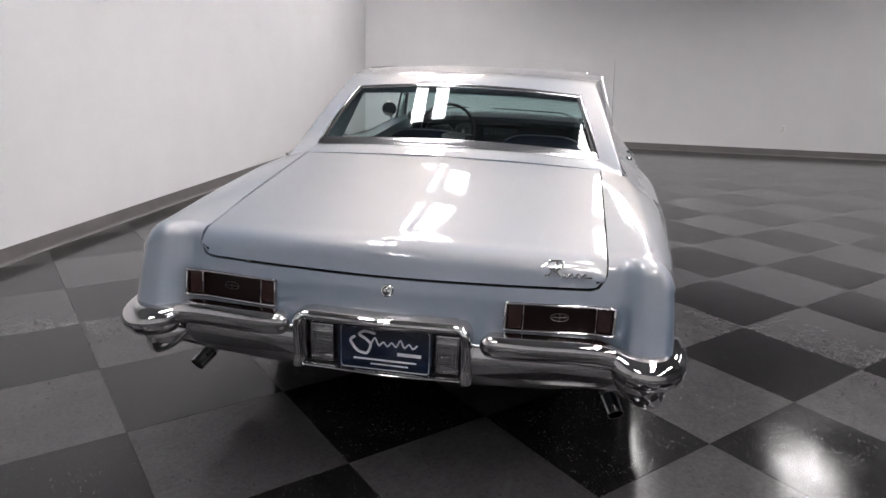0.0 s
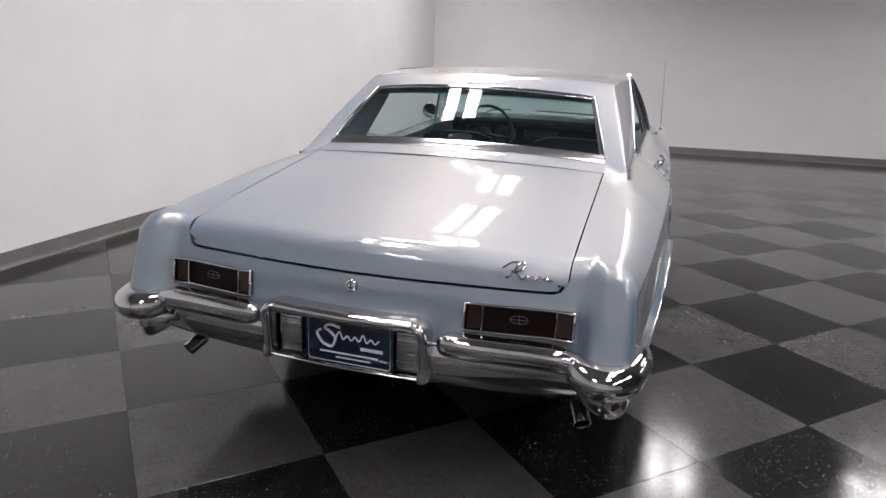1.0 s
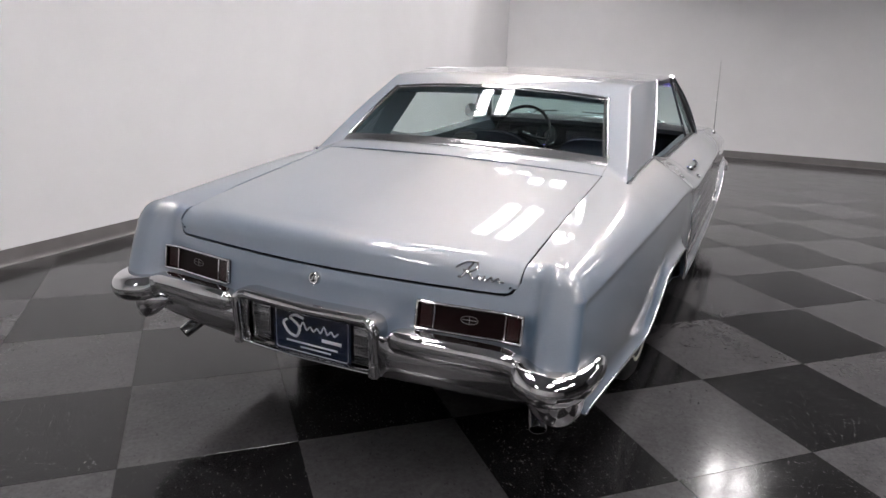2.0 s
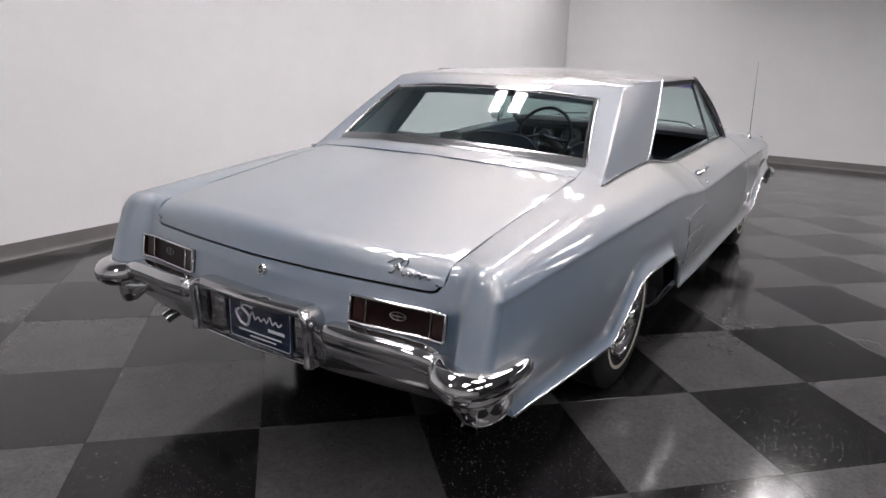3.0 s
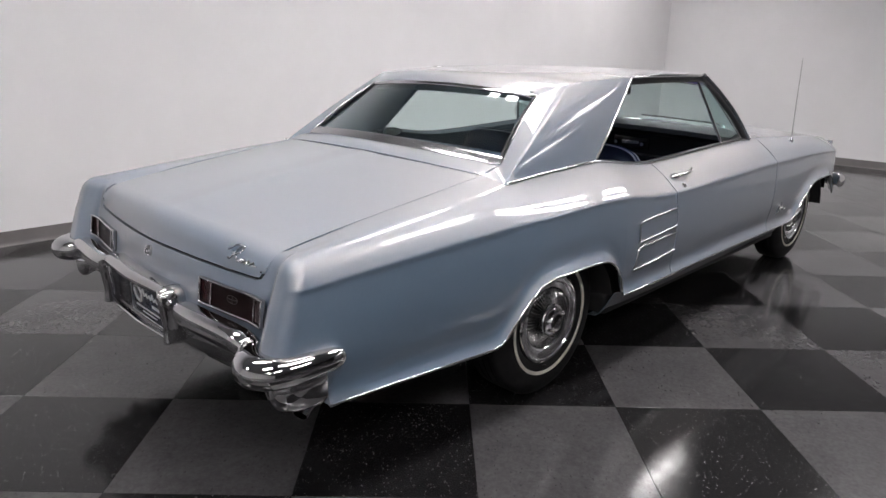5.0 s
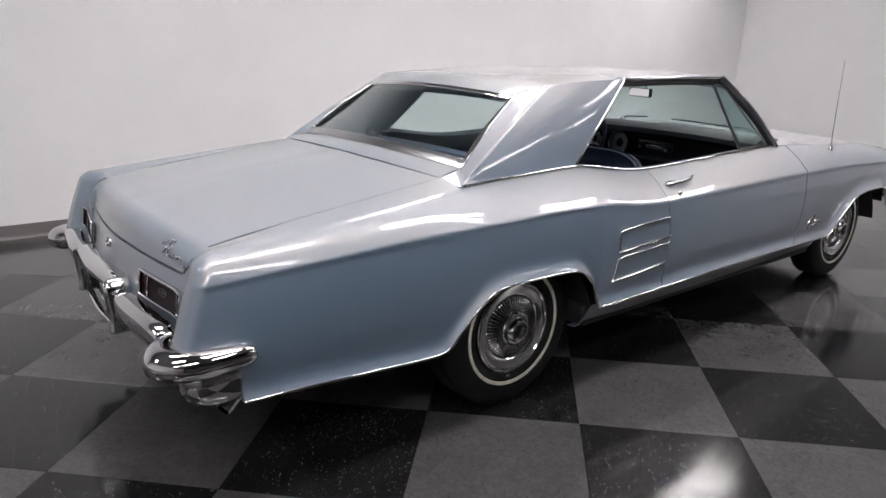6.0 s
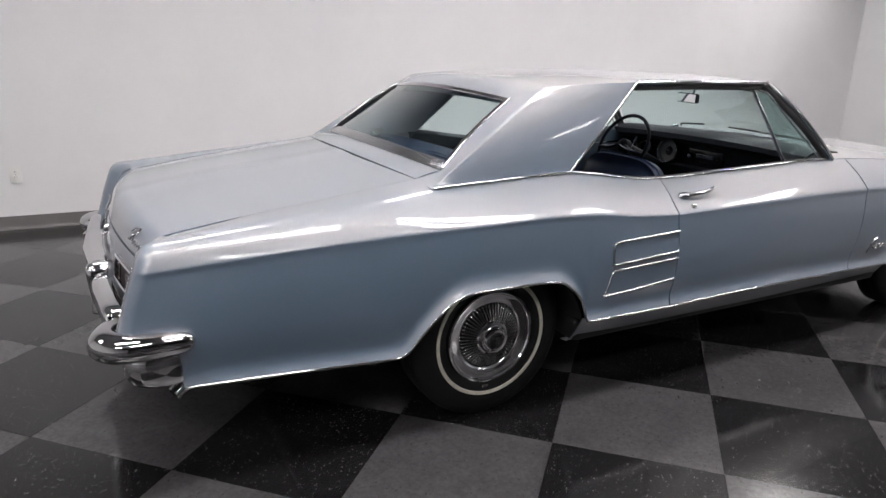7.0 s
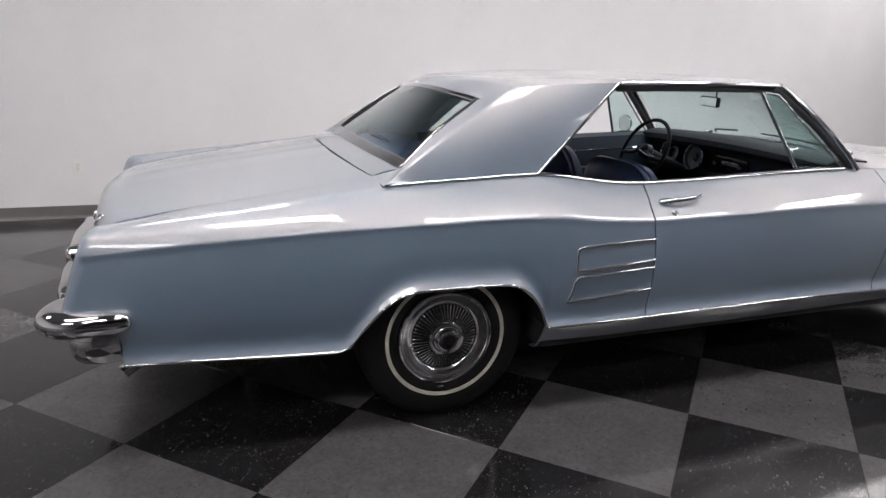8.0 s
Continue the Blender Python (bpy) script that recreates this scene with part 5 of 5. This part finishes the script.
# steering wheel on its column
hub = Vector((-0.36, 1.715, 0.868))
face = (Matrix.Translation(hub) @ Matrix.Rotation(radians(66), 4, "X"))
ringp = [tuple(face @ Vector((0.2 * math.cos(a), 0.2 * math.sin(a), 0))) for a in np.linspace(0, 2 * math.pi, 48, endpoint=False)]
sw = tube("steering_wheel", ringp, 0.0115, NAVY_DARK, car, "dark navy steering wheel with chrome horn bar", sides=10, smooth_path=1, closed=True)
lathe("horn_pad", [(0.0005, 0.028), (0.025, 0.025), (0.042, 0.01), (0.046, -0.03), (0.03, -0.05)], face, NAVY_DARK, sw, count=32)
for sgn in (1, -1):
    tube("spoke", [tuple(face @ Vector(q)) for q in ((sgn * 0.03, -0.005, 0.01), (sgn * 0.1, -0.03, 0.012), (sgn * 0.195, -0.035, 0.0))], 0.011, NAVY_DARK, sw, sides=8, flat=1.6)
    tube("horn_bar", [tuple(face @ Vector(q)) for q in ((sgn * 0.02, -0.012, 0.04), (sgn * 0.09, -0.03, 0.034), (sgn * 0.15, -0.03, 0.022))], 0.006, CHROME, sw, "chrome horn bar", sides=8)
tube("column", [tuple(hub), (-0.36, 2.02, 0.74)], 0.03, NAVY_DARK, sw, sides=14, smooth_path=1)

# inside mirror and headlining
rv = box("inside_mirror", (-0.025, 1.872, 1.187), (0.2, 0.022, 0.056), NAVY_DARK, car, "dark rear-view mirror on its stalk", bevel=0.009, turn=Matrix.Rotation(radians(-14), 4, "Z"))
box("mirror_face", (-0.028, 1.8598, 1.187), (0.186, 0.002, 0.046), bpy.data.materials["mirror_silver"], rv, bevel=0, turn=Matrix.Rotation(radians(-14), 4, "Z"))
tube("stalk", [(0, 1.885, 1.19), (0, 1.89, 1.24), (0, 1.86, 1.3)], 0.006, CHROME, rv, sides=8)
rows = []
for y in np.linspace(0.26, 1.7, 14):
    xe, ze, rise = curve(EDGE, max(y, 0.337))[0]
    x = np.linspace(-1, 1, 25)
    rows.append(np.stack([x * (xe - 0.022), np.full(25, y), ze - 0.03 - 0.06 * (y < 0.3) + (rise - 0.008) * (1 - np.abs(x) ** 2.4)], -1))
shell(grid("headlining", np.stack(rows, 1), HEADLINER, car, "grey-blue cloth headlining"), 0.004)
for s in (1, -1):
    inner = coons(blend((0.72, -0.1, 0.93), (0.715, 0.41, 0.94), 9), blend((0.57, 0.28, 1.22), (0.645, 0.77, 1.28), 9), blend((0.72, -0.1, 0.93), (0.57, 0.28, 1.22), 9), blend((0.715, 0.41, 0.94), (0.645, 0.77, 1.28), 9))
    shell(grid("pillar_trim_panel", inner * np.array([s, 1, 1]), HEADLINER, car, "grey-blue pillar lining"), 0.004)
    box("sun_visor", (s * 0.33, 1.66, 1.288), (0.44, 0.16, 0.014), HEADLINER, car, "grey-blue sun visor folded up", bevel=0.006)
# oval sticker low on the rear window
st = [(0.058 * math.cos(a), -0.155 + 0.0, 1.036 + 0.017 * math.sin(a)) for a in np.linspace(0, 2 * math.pi, 32, endpoint=False)]
STICK = [(x, -0.117 - 0.59 * 0.006 + (z - 1.045) * 1.36, z) for x, y, z in st]
link_mesh("window_sticker", STICK + [(x, y + 0.001, z + 0.001) for x, y, z in STICK], [tuple(range(32)), tuple(range(63, 31, -1))], BLACK_GLOSS, car, "small oval black sticker on the rear window", smooth=False)
tube("sticker_ring", [(x * 0.88, y - 0.001, 1.036 + (z - 1.036) * 0.85) for x, y, z in STICK], 0.0008, SATIN, car, sides=5, smooth_path=1, closed=True)
tube("sticker_mark", [(x, -0.121 + (z - 1.045) * 1.36, z) for x, z in ((-0.035, 1.03), (-0.018, 1.042), (0.0, 1.03), (0.018, 1.042), (0.035, 1.032))], 0.001, SATIN, car, sides=5, smooth_path=4)


# ---------- the floor: two-foot vinyl tiles laid diagonally ----------
TILE = 0.6096
floor = tagged(box("floor", ((X0 + X1) / 2, (Y0 + Y1) / 2, -0.06), (X1 - X0 + 0.3, Y1 - Y0 + 0.3, 0.108), GROUT, bevel=0),
               "glossy charcoal and grey checkerboard vinyl tile floor", "floor", kind="structure")
LAY = Matrix.Translation((1.131, 0.117, 0)) @ Matrix.Rotation(radians(45.3), 4, "Z")


def tile_mesh(name, material):
    bm = boxes(bmesh.new(), (0, 0, -0.003), (TILE - 0.0012, TILE - 0.0012, 0.006), None, 0.0008, 1)
    me = bpy.data.meshes.new(name)
    bm.to_mesh(me)
    bm.free()
    me.materials.append(material)
    return me


TILE_MESH = (tile_mesh("grey_tile", LIGHT_TILE), tile_mesh("charcoal_tile", DARK_TILE))
near, far = [], ([], [])
for i in range(-26, 27):
    for j in range(-26, 27):
        c = LAY @ Vector(((i + 0.5) * TILE, (j + 0.5) * TILE, 0))
        if X0 - 0.42 < c.x < X1 + 0.42 and Y0 - 0.42 < c.y < Y1 + 0.42:
            if X0 - 0.42 < c.x < 4.2 and -3.6 < c.y < 8.7:
                near.append(((c - Vector((1.2, 0.6, 0))).length, i, j, c))
            else:
                far[(i + j) % 2].append(c)
near.sort(key=lambda r: r[0])
for d, i, j, c in near[:300]:
    t = new("tile", TILE_MESH[(i + j) % 2])
    t.parent = floor
    t.matrix_basis = Matrix.Translation(c) @ Matrix.Rotation(radians(45.3), 4, "Z")
for d, i, j, c in near[300:]:
    far[(i + j) % 2].append(c)
for k, spots in enumerate(far):
    v, f = [], []
    h = (TILE - 0.0012) / 2
    turn = Matrix.Rotation(radians(45.3), 3, "Z")
    for c in spots:
        a = len(v)
        for z in (0.0, -0.006):
            v += [c + turn @ Vector((sx * h, sy * h, z)) for sx, sy in ((-1, -1), (1, -1), (1, 1), (-1, 1))]
        f += [(a, a + 1, a + 2, a + 3)] + [(a + q, a + 4 + q, a + 4 + (q + 1) % 4, a + (q + 1) % 4) for q in range(4)]
    ob = link_mesh("tile_field", v, f, (LIGHT_TILE, DARK_TILE)[k], floor, smooth=False)
    tagged(ob, "more vinyl tiles of the same floor", kind="stuff")
